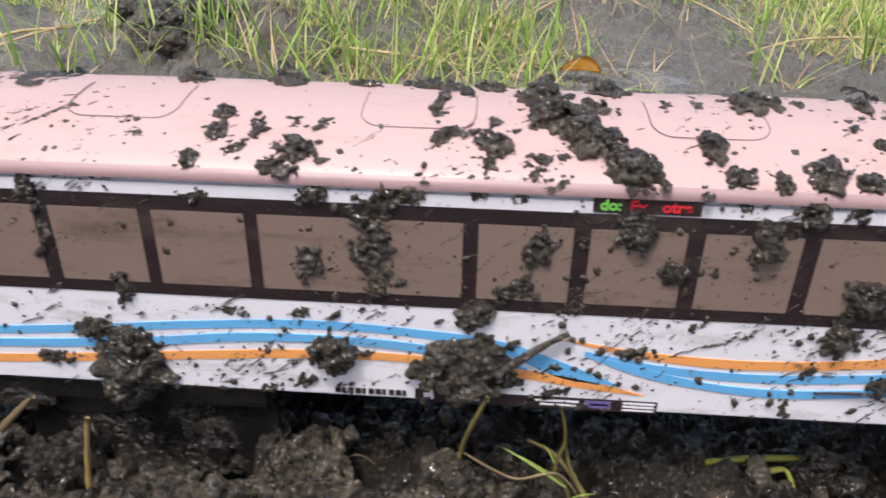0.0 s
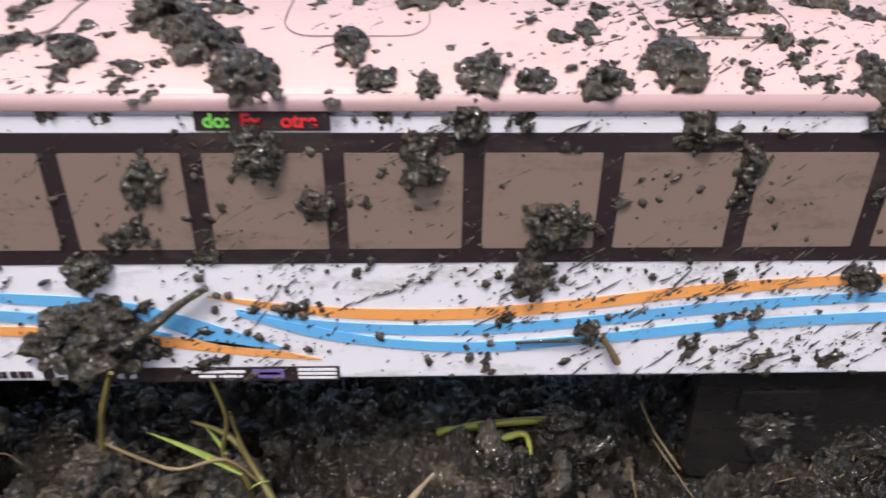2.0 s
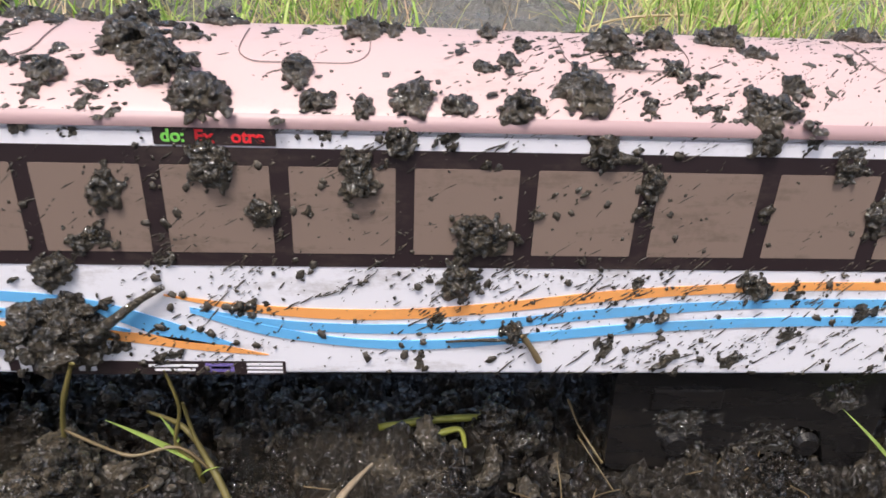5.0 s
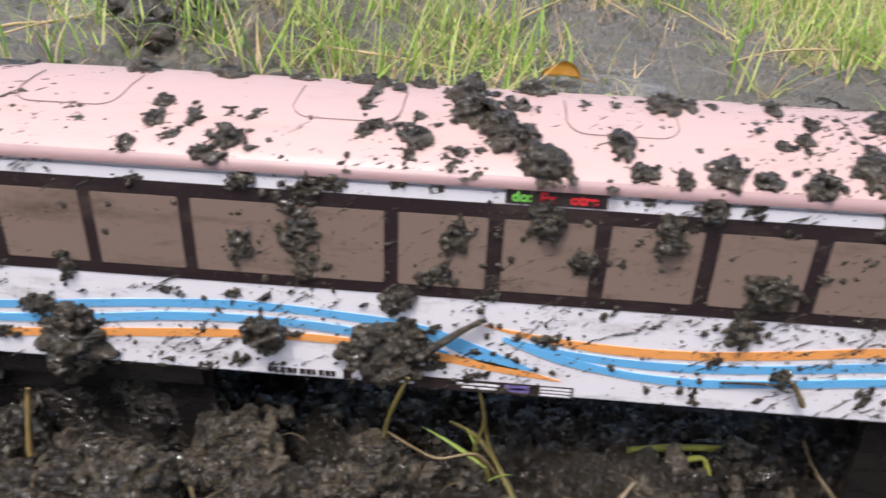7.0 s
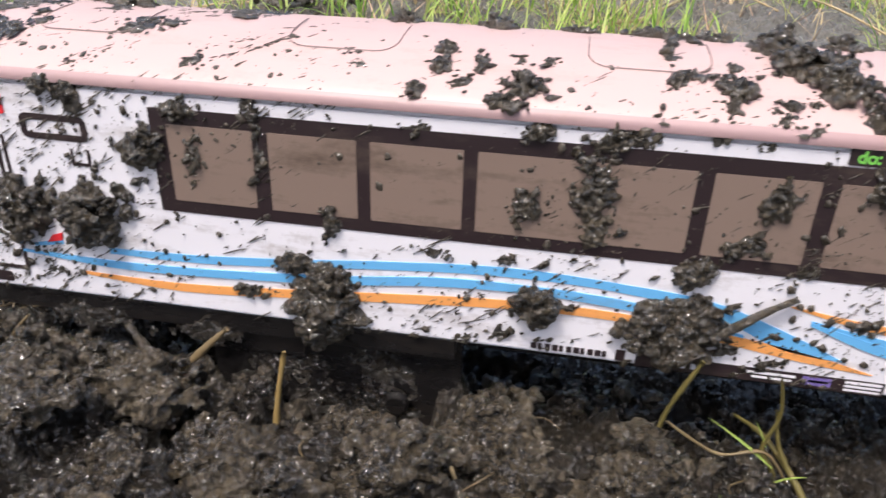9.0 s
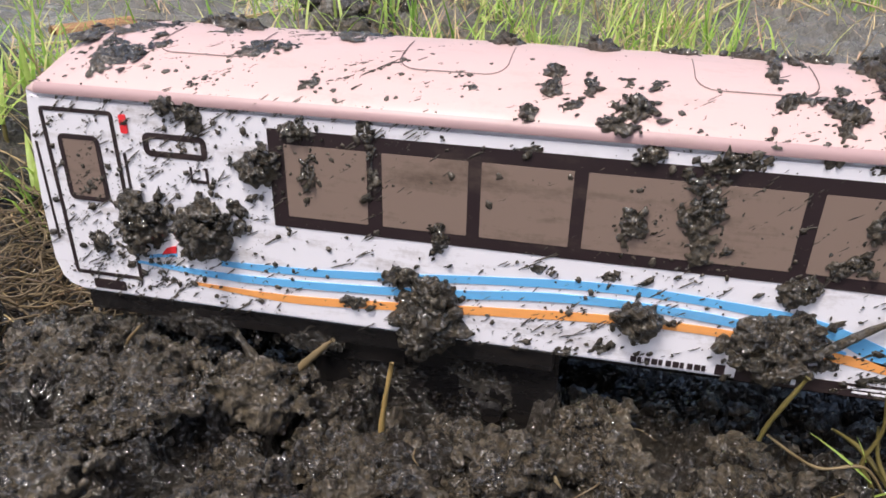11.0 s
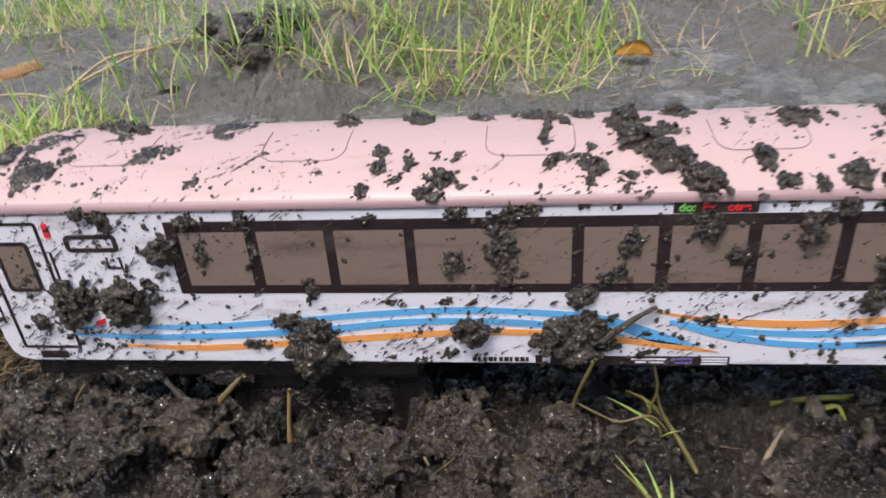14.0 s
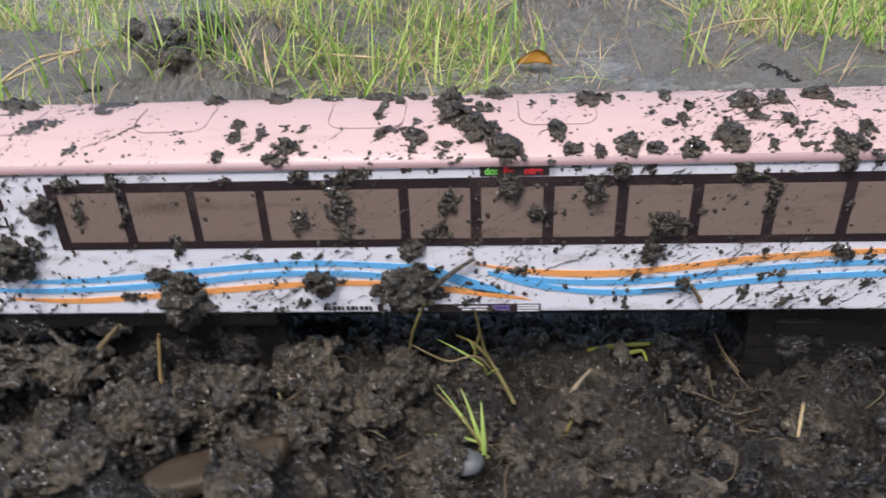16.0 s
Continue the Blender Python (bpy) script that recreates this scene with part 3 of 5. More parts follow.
part("divider", plate_bm(round_rect(-0.2641, -0.2613, 0.1386, 0.1392, 0.0002), YF - 0.0006, YB), M_FRAME, marker)
part("route_plate", ring_bm(-0.2555, -0.2278, 0.1262, 0.1362, 0.0025, 0.003, YF, YB), M_FRAME, carriage, "black-rimmed white plate")
part("bracket_line", plate_bm([(-0.2355, 0.1165), (-0.2285, 0.1165), (-0.2285, 0.1232), (-0.2297, 0.1232), (-0.2297, 0.1177), (-0.2355, 0.1177)], YF, YB), M_FRAME, carriage)
part("bracket_line", plate_bm([(-0.2365, 0.1165), (-0.2355, 0.1165), (-0.2355, 0.1232), (-0.2365, 0.1232)], YF, YB), M_FRAME, carriage)
emblem = part("emblem", plate_bm([(-0.262, 0.0785), (-0.2485, 0.081), (-0.2485, 0.0832), (-0.262, 0.0800)], YF, YB), M_BLUE, carriage, "small red and blue slanted mark")
part("emblem_wedge", plate_bm([(-0.2555, 0.0812), (-0.2485, 0.0828), (-0.2480, 0.0862), (-0.2530, 0.0845)], YF - 0.0002, YB), M_RED, emblem)

# destination sign
sign = part("destination_sign", plate_bm(round_rect(0.0375, 0.0738, 0.1432, 0.1489, 0.0004), YF - 0.0002, YB), M_FRAME, carriage, "black sign with green and red dot lettering")


def letters(text, x, z, height, material, parent, y):
    cu = bpy.data.curves.new("lettering", "FONT")
    cu.offset = 0.00016
    cu.body, cu.size, cu.extrude = text, height, 0.00008
    tmp = bpy.data.objects.new("lettering", cu)
    me = bpy.data.meshes.new_from_object(tmp)
    bpy.data.objects.remove(tmp)
    me.materials.append(material)
    ob = new("lettering", me)
    ob.parent = parent
    ob.matrix_basis = pose(x, y, z, 90, 0, 0)
    return ob


letters("do:", 0.0397, 0.1443, 0.0056, M_GREEN, sign, YF - 0.0004)
letters("Ex", 0.0497, 0.1443, 0.0056, M_RED, sign, YF - 0.0004)
letters("otre", 0.0606, 0.1443, 0.0056, M_RED, sign, YF - 0.0004)

# maker's line along the skirt: plain bars
for k in range(11):
    part("print_bar", plate_bm(round_rect(-0.0555 + 0.0027 * k, -0.0555 + 0.0027 * k + (0.0023, 0.0015, 0.0021)[k % 3], 0.0592, 0.0618, 0.0002), YF, YB), M_FRAME, carriage)
part("print_bar", plate_bm(round_rect(-0.0235, -0.020, 0.0585, 0.0632, 0.0002), YF, YB), M_FRAME, carriage)
strip = part("label_strip", plate_bm(round_rect(-0.016, 0.0715, 0.0572, 0.0628, 0.0003), YF, YB), M_FRAME, carriage, "narrow dark label strip with pale bars")
for a, b, z0, z1, m in ((0.0, 0.006, 0.0588, 0.0612, M_PAPER), (0.024, 0.041, 0.0606, 0.0616, M_PAPER), (0.026, 0.040, 0.0588, 0.0597, M_PAPER), (0.0435, 0.0535, 0.0585, 0.0620, M_VIOLET), (0.0455, 0.0525, 0.0598, 0.0608, M_PAPER), (0.0580, 0.0705, 0.0612, 0.0622, M_PAPER), (0.0580, 0.0705, 0.0596, 0.0605, M_PAPER), (0.0580, 0.0705, 0.0580, 0.0588, M_PAPER)):
    part("print_bar", plate_bm(round_rect(a, b, z0, z1, 0.0002), YF - 0.0002, YB), m, strip)

# underframe and bogies
part("underframe", box_bm(-0.296, 0.408, 0.244, 0.320, 0.048, 0.0568, 0.002), M_BLACK, carriage, "black plastic underframe")

part("side_sill", box_bm(-0.298, -0.085, 0.2345, 0.2385, 0.047, 0.0567, 0.0008), M_BLACK, carriage, "black side sill")


def bogie(x):
    arch = [(0.054, 0.0555), (-0.054, 0.0555), (-0.055, 0.05)] + [(-0.048 - 0.006 * math.cos(a), 0.010 - 0.006 * math.sin(a)) for a in np.linspace(0, math.pi / 2, 6)]
    arch += [(0.004, 0.004), (0.010, 0.012), (0.014, 0.022), (0.022, 0.027), (0.032, 0.024), (0.036, 0.012), (0.038, 0.004), (0.049, 0.004), (0.0545, 0.010)]
    b = part("bogie", plate_bm([(x + dx, z) for dx, z in arch], 0.2395, 0.2445), M_BLACK, carriage, "black plastic bogie frame")
    for dx in (-0.027, 0.027):
        for wy in (0.2485, 0.3155):
            w = bmesh.new()
            bmesh.ops.create_cone(w, cap_ends=True, segments=32, radius1=0.019, radius2=0.021, depth=0.007, matrix=Matrix.Translation((x + dx, wy, 0.016)) @ Matrix.Rotation(radians(90), 4, "X"))
            part("wheel", w, M_BLACK, b)
        h = bmesh.new()
        bmesh.ops.create_cone(h, cap_ends=True, segments=20, radius1=0.0055, radius2=0.0042, depth=0.003, matrix=Matrix.Translation((x + dx, 0.238, 0.018)) @ Matrix.Rotation(radians(90), 4, "X"))
        part("axle_box", h, M_BLACK, b)
    part("spring_box", box_bm(x - 0.040, x - 0.012, 0.2380, 0.2405, 0.036, 0.046, 0.001), M_BLACK, b)


bogie(0.249)
bogie(-0.137)

# ---- mud on the carriage ----
SIDE_A = [
    (-0.262, 0.097, 25.2, 27.7), (-0.233, 0.097, 33.5, 35.9), (-0.206, 0.126, 19.9, 19.9), (-0.189, 0.142, 19.1, 8.5), (-0.149, 0.085, 17.4, 10.9),
    (-0.137, 0.068, 33.3, 31.0), (-0.133, 0.104, 8.3, 12.5), (-0.055, 0.080, 23.2, 23.2), (-0.001, 0.099, 16.9, 12.6), (-0.004, 0.074, 41.6, 37.2),
    (-0.062, 0.118, 11.9, 15.9), (-0.039, 0.124, 21.8, 35.6), (-0.102, 0.143, 11.6, 3.9), (-0.059, 0.145, 9.6, 7.7), (-0.186, 0.127, 8.6, 19.3),
    (-0.160, 0.129, 6.2, 22.7), (-0.163, 0.146, 6.1, 5.1), (-0.243, 0.148, 13.9, 9.3), (-0.232, 0.144, 9.1, 13.7), (-0.284, 0.084, 10.6, 10.6),
    (-0.254, 0.068, 10.3, 3.9), (-0.169, 0.070, 11.4, 6.8), (-0.068, 0.096, 8.2, 6.2), (-0.094, 0.096, 12.4, 4.1), (-0.082, 0.060, 11.0, 4.4),
    (-0.068, 0.063, 6.5, 6.5), (-0.032, 0.145, 15.5, 7.7),
]
SIDE_A += [(-0.136, 0.0795, 21, 18), (-0.139, 0.0605, 33, 22), (0.001, 0.0855, 16, 12)]
SIDE_B = [
    (0.021, 0.129, 14.0, 18.0), (0.013, 0.111, 18.7, 8.3), (0.054, 0.136, 15.3, 19.1), (0.068, 0.121, 11.6, 11.6), (0.098, 0.133, 15.0, 16.9),
    (0.138, 0.114, 23.4, 19.5), (0.132, 0.097, 16.1, 14.1), (0.192, 0.133, 8.9, 13.9), (0.192, 0.122, 7.1, 9.1), (0.157, 0.123, 11.7, 3.5),
    (0.168, 0.128, 11.7, 2.9), (0.270, 0.123, 11.4, 18.2), (0.255, 0.138, 13.0, 8.7), (0.035, 0.104, 10.2, 6.1), (0.061, 0.084, 10.4, 6.3),
    (0.152, 0.077, 8.4, 9.5), (0.126, 0.082, 7.2, 6.2), (0.208, 0.063, 5.7, 6.4), (0.119, 0.063, 4.3, 8.6), (0.185, 0.068, 5.5, 9.9),
]
SIDE_C = [
    (0.251, 0.075, 6.6, 5.9), (0.172, 0.110, 5.0, 8.1), (0.177, 0.141, 19.2, 5.8), (0.111, 0.145, 11.0, 11.0), (0.234, 0.096, 11.1, 11.1),
    (0.198, 0.081, 13.1, 3.3), (0.276, 0.084, 6.1, 8.5), (0.233, 0.064, 8.2, 5.9), (0.127, 0.146, 7.4, 3.3), (0.081, 0.119, 7.7, 3.9),
    (0.250, 0.092, 6.9, 5.7), (0.193, 0.096, 8.4, 4.2), (0.230, 0.121, 5.3, 6.4), (0.016, 0.069, 8.9, 5.6), (0.033, 0.065, 6.6, 4.9),
    (0.140, 0.138, 5.6, 1.9),
]
SIDE_D = [
    (0.112, 0.146, 9.0, 12.0), (0.174, 0.146, 9.9, 9.5), (0.226, 0.147, 11.1, 9.5), (0.126, 0.146, 7.0, 3.4), (0.013, 0.146, 5.0, 3.0), (-0.002, 0.147, 5.7, 3.8),
    (-0.025, 0.146, 5.7, 7.1), (-0.038, 0.142, 8.8, 6.4), (0.088, 0.147, 3.9, 6.4), (0.241, 0.147, 4.8, 7.3), (0.254, 0.144, 8.9, 5.7),
]
ROOF_A = [
    (0.021, 0.282, 21.1, 22.0), (0.025, 0.262, 22.1, 22.0), (0.037, 0.252, 21.7, 22.0), (0.051, 0.239, 23.0, 20.8), (0.001, 0.318, 14.4, 9.8),
    (-0.020, 0.318, 26.3, 9.8), (-0.049, 0.318, 16.7, 7.4), (0.047, 0.318, 21.8, 11.1), (-0.017, 0.274, 6.1, 18.7), (-0.017, 0.264, 4.9, 6.5),
    (-0.015, 0.290, 3.1, 22.0), (-0.015, 0.318, 7.3, 22.0), (-0.008, 0.288, 5.3, 10.3), (-0.016, 0.249, 6.7, 7.3), (-0.011, 0.253, 11.6, 4.5),
    (0.003, 0.248, 14.4, 13.1), (0.002, 0.240, 6.6, 9.0), (0.020, 0.242, 7.6, 5.8), (0.027, 0.243, 3.4, 3.2), (0.018, 0.237, 5.3, 6.1),
]
ROOF_B = [
    (0.027, 0.234, 5.6, 4.7), (0.022, 0.233, 3.7, 3.5), (0.041, 0.272, 14.6, 10.0), (0.003, 0.260, 5.9, 5.5), (0.067, 0.278, 4.3, 9.7),
    (0.079, 0.279, 3.9, 9.7), (0.078, 0.250, 12.9, 14.7), (0.086, 0.238, 11.6, 9.7), (0.100, 0.236, 9.7, 11.4), (0.075, 0.232, 3.8, 4.4),
    (0.099, 0.282, 16.6, 22.0), (-0.020, 0.234, 3.7, 5.5), (-0.032, 0.239, 3.7, 2.1), (0.115, 0.240, 14.8, 17.8), (0.128, 0.237, 12.8, 9.7),
    (0.148, 0.237, 13.9, 15.9), (0.168, 0.244, 20.3, 22.0), (0.183, 0.273, 18.0, 22.0), (0.185, 0.258, 12.8, 7.0), (0.201, 0.276, 13.9, 16.6),
]
ROOF_C = [
    (0.224, 0.281, 15.5, 22.0), (0.201, 0.255, 8.5, 11.5), (0.210, 0.252, 6.3, 6.4), (0.203, 0.245, 5.2, 8.6), (0.189, 0.239, 5.1, 10.1),
    (0.205, 0.239, 7.1, 5.2), (0.210, 0.237, 4.1, 6.3), (0.227, 0.238, 18.4, 20.1), (0.238, 0.248, 8.4, 16.9), (0.240, 0.231, 4.9, 6.2),
    (0.142, 0.284, 8.1, 17.1), (0.152, 0.270, 6.6, 10.3), (0.137, 0.254, 7.2, 6.4), (0.146, 0.258, 8.4, 6.7), (0.132, 0.264, 6.4, 3.2),
    (0.118, 0.284, 4.6, 9.8), (0.109, 0.283, 4.5, 21.1), (0.282, 0.318, 17.5, 13.0), (0.264, 0.263, 4.0, 6.6), (0.232, 0.267, 13.6, 7.5),
]
ROOF_D = [
    (-0.241, 0.318, 35.1, 22.0), (-0.206, 0.266, 10.5, 10.9), (-0.220, 0.260, 15.7, 16.2), (-0.235, 0.282, 16.3, 13.8), (-0.182, 0.291, 21.1, 22.0),
    (-0.278, 0.250, 30.1, 20.5), (-0.274, 0.280, 22.3, 22.0), (-0.259, 0.260, 10.9, 9.6), (-0.294, 0.265, 11.3, 12.3), (-0.119, 0.318, 16.9, 22.0),
    (-0.081, 0.318, 18.9, 22.0), (-0.096, 0.259, 9.3, 9.6), (-0.096, 0.249, 10.3, 9.7), (-0.082, 0.251, 5.6, 13.1), (-0.073, 0.235, 15.1, 9.0),
    (-0.066, 0.242, 17.4, 14.3), (-0.088, 0.242, 6.7, 5.8), (-0.103, 0.237, 9.0, 8.1), (-0.070, 0.256, 5.6, 5.2), (-0.059, 0.256, 6.7, 5.1),
    (-0.187, 0.243, 7.4, 6.6), (-0.232, 0.238, 6.4, 2.3), (-0.131, 0.255, 3.3, 4.4), (-0.126, 0.247, 5.9, 3.8), (-0.044, 0.234, 4.2, 2.5),
]


def mud_patch(w, h, deep, seed, throw=0.2, step=0.0006, gaps=0.0):
    """Mud stuck to a face, w by h: crumbly heights over a torn outline, in the frame of that face (x, y along it, z out of it)."""
    rng = np.random.default_rng(seed)
    step = max(step, max(w, h) / 90)
    u, v = np.meshgrid(np.arange(-0.8 * w, 0.8 * w, step), np.arange(-0.8 * h, 0.8 * h, step))
    ny, nx = u.shape
    u, v = u.ravel(), v.ravel()
    off = rng.uniform(0, 50, 3)
    p = np.stack([u, v, np.zeros_like(u)], 1)
    mean = math.sqrt(w * h)
    a, b = u - throw * v * 0.4, v - throw * u * (h / w)
    r = np.hypot(a / (0.5 * w), b / (0.5 * h))
    r = r + 1.9 * (fbm(p * (2.8 / mean) + off, 4, 0.65, seed) - 0.5) + 0.9 * (fbm(p * 420 + off, 2, 0.6, seed + 3) - 0.5)
    env = np.sqrt(np.clip(1.0 - gaps - r, 0, 1))
    big = 1 - lumps(p * (1 / min(0.007, mean * 0.35)) + off, seed + 1)
    crumb = 1 - lumps(p * 330 + off + 0.8 * fbm(p * 500, 2, 0.5, seed)[:, None], seed + 2)
    fine = fbm(p * 900 + off, 2, 0.6, seed + 5) - 0.5
    z = env * (deep * (0.1 + 0.62 * big) + np.minimum(deep * 0.9, 0.004) * (crumb - 0.45) + np.minimum(deep * 0.35, 0.001) * fine) - 0.0004
    wx, wy = vnoise(p * 260 + off + 9, seed + 7) - 0.5, vnoise(p * 260 + off + 31, seed + 8) - 0.5
    high = np.maximum(z, 0)
    pos = np.stack([u + wx * high * 0.5, v + wy * high * 0.5 - high * 0.15, np.maximum(z, -0.0004)], 1)
    keep = z > -0.0003
    i = (np.arange(ny - 1)[:, None] * nx + np.arange(nx - 1)[None, :]).ravel()
    quads = np.stack([i, i + 1, i + nx + 1, i + nx], 1)
    quads = quads[keep[quads].any(1)]
    used, quads = np.unique(quads, return_inverse=True)
    return pos[used], quads.reshape(-1, 4).tolist()


def lump_thing(name, verts, faces, at, label, category, group, material=M_CLOD):
    ob = new(name, mesh_from(name, verts, faces, material, smooth=True))
    ob.matrix_basis = at
    return tagged(ob, label, category, group)


def knob_shapes(count, level, seed):
    """A stock of small torn crumbs, unit size."""
    rng = np.random.default_rng(seed)
    q, f = BALLS[level]
    shapes = []
    for k in range(count):
        at = q * rng.uniform(0.9, 1.6) + rng.uniform(0, 60, 3)
        shapes.append(q * np.maximum(0.72 + 0.9 * (fbm(at * 1.3, 4, 0.6, seed + k) - 0.5) + 0.55 * (0.45 - lumps(at, seed + k)), 0.2)[:, None] * rng.uniform(0.65, 1.3, 3))
    return shapes, np.array(f)


KNOBS = knob_shapes(40, 2, 210)


WELDED = []


def knobbed(cores, w, h, deep, seed, count, size, throw=0.0):
    """Torn crumbs piled w by h over a core: thickest in the middle, ragged at the rim. Closed shapes, to be welded."""
    rng = np.random.default_rng(seed + 5000)
    shapes, f = KNOBS
    verts, faces, base = [], [], 0
    for v, tris in cores:
        verts.append(np.asarray(v))
        faces.append(np.array(tris) + base)
        base += len(v)
    phase = rng.uniform(0, 6.28, 2)
    for _ in range(count):
        r, a = math.sqrt(rng.random()), rng.uniform(0, 6.283)
        rim = 0.78 + 0.2 * math.sin(2 * a + phase[0]) + 0.16 * math.sin(5 * a + phase[1])
        x, y = 0.52 * w * r * rim * math.cos(a), 0.52 * h * r * rim * math.sin(a)
        y += throw * x
        k = size * rng.uniform(0.45, 1.3) * (1.15 - 0.5 * r)
        turn = np.array(Euler((0, 0, rng.normal(0.6, 0.7))).to_matrix()) @ np.array(Euler(rng.uniform(-0.7, 0.7, 3)).to_matrix())
        at = np.array((x, y, deep * (1 - r * r) * rng.uniform(0.35, 0.9) + k * 0.08))
        verts.append((shapes[rng.integers(len(shapes))] * k * np.array((1.35, 0.85, 0.75))) @ turn.T + at)
        faces.append(f + base)
        base += len(verts[-1])
    return np.concatenate(verts), np.concatenate(faces).tolist()


def flat_core(w, h, deep, seed):
    """The body of a clump: a low torn cake."""
    rng = np.random.default_rng(seed)
    q, f = BALLS[4]
    at = q * np.array((w, h, 0)) / math.sqrt(w * h) * 1.5 + rng.uniform(0, 50, 3)
    r = 0.62 + 1.1 * (fbm(at, 4, 0.62, seed) - 0.5) + 0.35 * (0.5 - lumps(at * 1.4, seed + 1))
    v = q * np.maximum(r, 0.15)[:, None] * np.array((0.62 * w, 0.62 * h, deep))
    return v, f


def weld_thing(name, verts, faces, at, label, category, group, material, voxel):
    """A clump whose crumbs are melted into one skin."""
    ob = lump_thing(name, verts, faces, at, label, category, group, material)
    weld = ob.modifiers.new("weld", "REMESH")
    weld.mode, weld.voxel_size, weld.use_smooth_shade = "VOXEL", voxel, True
    WELDED.append(ob)
    return ob


def bake_welds():
    graph = bpy.context.evaluated_depsgraph_get()
    skins = [bpy.data.meshes.new_from_object(ob.evaluated_get(graph)) for ob in WELDED]
    for k, (ob, me) in enumerate(zip(WELDED, skins)):
        # fine torn grain along the skin
        n = len(me.vertices)
        co, out = np.empty(n * 3), np.empty(n * 3)
        me.vertices.foreach_get("co", co)
        me.vertex_normals.foreach_get("vector", out)
        co, out = co.reshape(-1, 3), out.reshape(-1, 3)
        push = 0.0016 * (0.2 - np.abs(vnoise(co * 420 + 7.0 * k, 300 + k) - 0.5)) + (0.0034 if ob.name.startswith("mud_clod") else 0.0016) * (fbm(co * 230 + 3.0 * k, 3, 0.62, 330 + k) - 0.5)
        me.vertices.foreach_set("co", (co + out * push[:, None]).ravel())
        me.materials.clear()
        me.materials.append(ob.data.materials[0])
        me.update()
        ob.modifiers.clear()
        old, ob.data = ob.data, me
        bpy.data.meshes.remove(old)
    WELDED.clear()


def side_clods():
    for n, (x, z, w, h) in enumerate(SIDE_A + SIDE_B + SIDE_C + SIDE_D):
        w, h = w * 0.93 / 1000, h * 0.93 / 1000
        big = w * h > 4e-4
        if w * h > 7e-4:
            w, h = w * 0.93, h * 0.93
        deep = min(0.46 * math.sqrt(w * h), 0.0125) if big else 0.3 * min(w, h)
        smear = z > 0.1 and h > 0.0165 and x < -0.02 and x > -0.2
        area = w * h * 1e6
        label = "thick dark wet mud clump stuck to the carriage side" if big else "small dark mud dab on the carriage side"
        at = pose(x, Y0 - 0.0001, z, 90, 0, 0)
        if smear:
            v, f = mud_patch(w, h, 0.004, 100 + n, 0.0, gaps=0.06)
        elif area > 60:
            grow = 1.08 if area > 1000 else 1.2 if area > 550 else 1.1
            w, h = w * grow, h * grow
            v, f = knobbed([flat_core(w * 0.9, h * 0.9, deep * 0.7, 100 + n)], w, h, deep, 100 + n, int(min(12 + area / 14, 80)), 0.0019 + 0.0019 * min(area / 900, 1), 0.15)
            weld_thing("mud_clump", v, f, at, label, "mud", "mud on the carriage side", M_CLOD, 0.00042 if area < 400 else 0.00055)
            continue
        else:
            v, f = mud_patch(w, h, deep, 100 + n, 0.25)
        lump_thing("mud_clump", v, f, at, label, "mud", "mud on the carriage side")


def roof_clods():
    for n, (x, y, w, h) in enumerate(ROOF_A + ROOF_B + ROOF_C + ROOF_D):
        w, h = w * 1.08 / 1000, h * 1.08 / 1000
        edge = y > 0.31
        if edge:
            y, h = 0.2935, min(h, 0.015)
        slope = math.degrees(math.atan2(roof_z(y + 0.006) - roof_z(y - 0.006), 0.012))
        thin = x < -0.16 and not edge
        pile = 0.01 < x < 0.06 and w > 0.02
        tall = 0.0014 if thin else min(0.36 * min(w, h), 0.0085 if pile else 0.0062 if edge else 0.0052)
        area = w * h * 1e6
        at, label = pose(x, y, roof_z(y) - 0.0001, slope, 0, -14 if area > 60 else 0), "lumpy dark mud clump lying on the pink roof"
        if area > 50 and not thin:
            v, f = knobbed([flat_core(w * 0.85, h * 0.85, tall * 0.6, 400 + n)], w, h, tall, 400 + n, int(min(10 + area / 9, 70)), 0.0013 + 0.0013 * min(area / 500, 1), -0.2)
            weld_thing("mud_clump", v, f, at, label, "mud", "mud on the carriage roof", M_CLOD, 0.00042)
        else:
            v, f = mud_patch(w, h, tall, 400 + n, 0.2, gaps=0.08 if thin else 0.05)
            lump_thing("mud_clump", v, f, at, label, "mud", "mud on the carriage roof")


side_clods()
roof_clods()


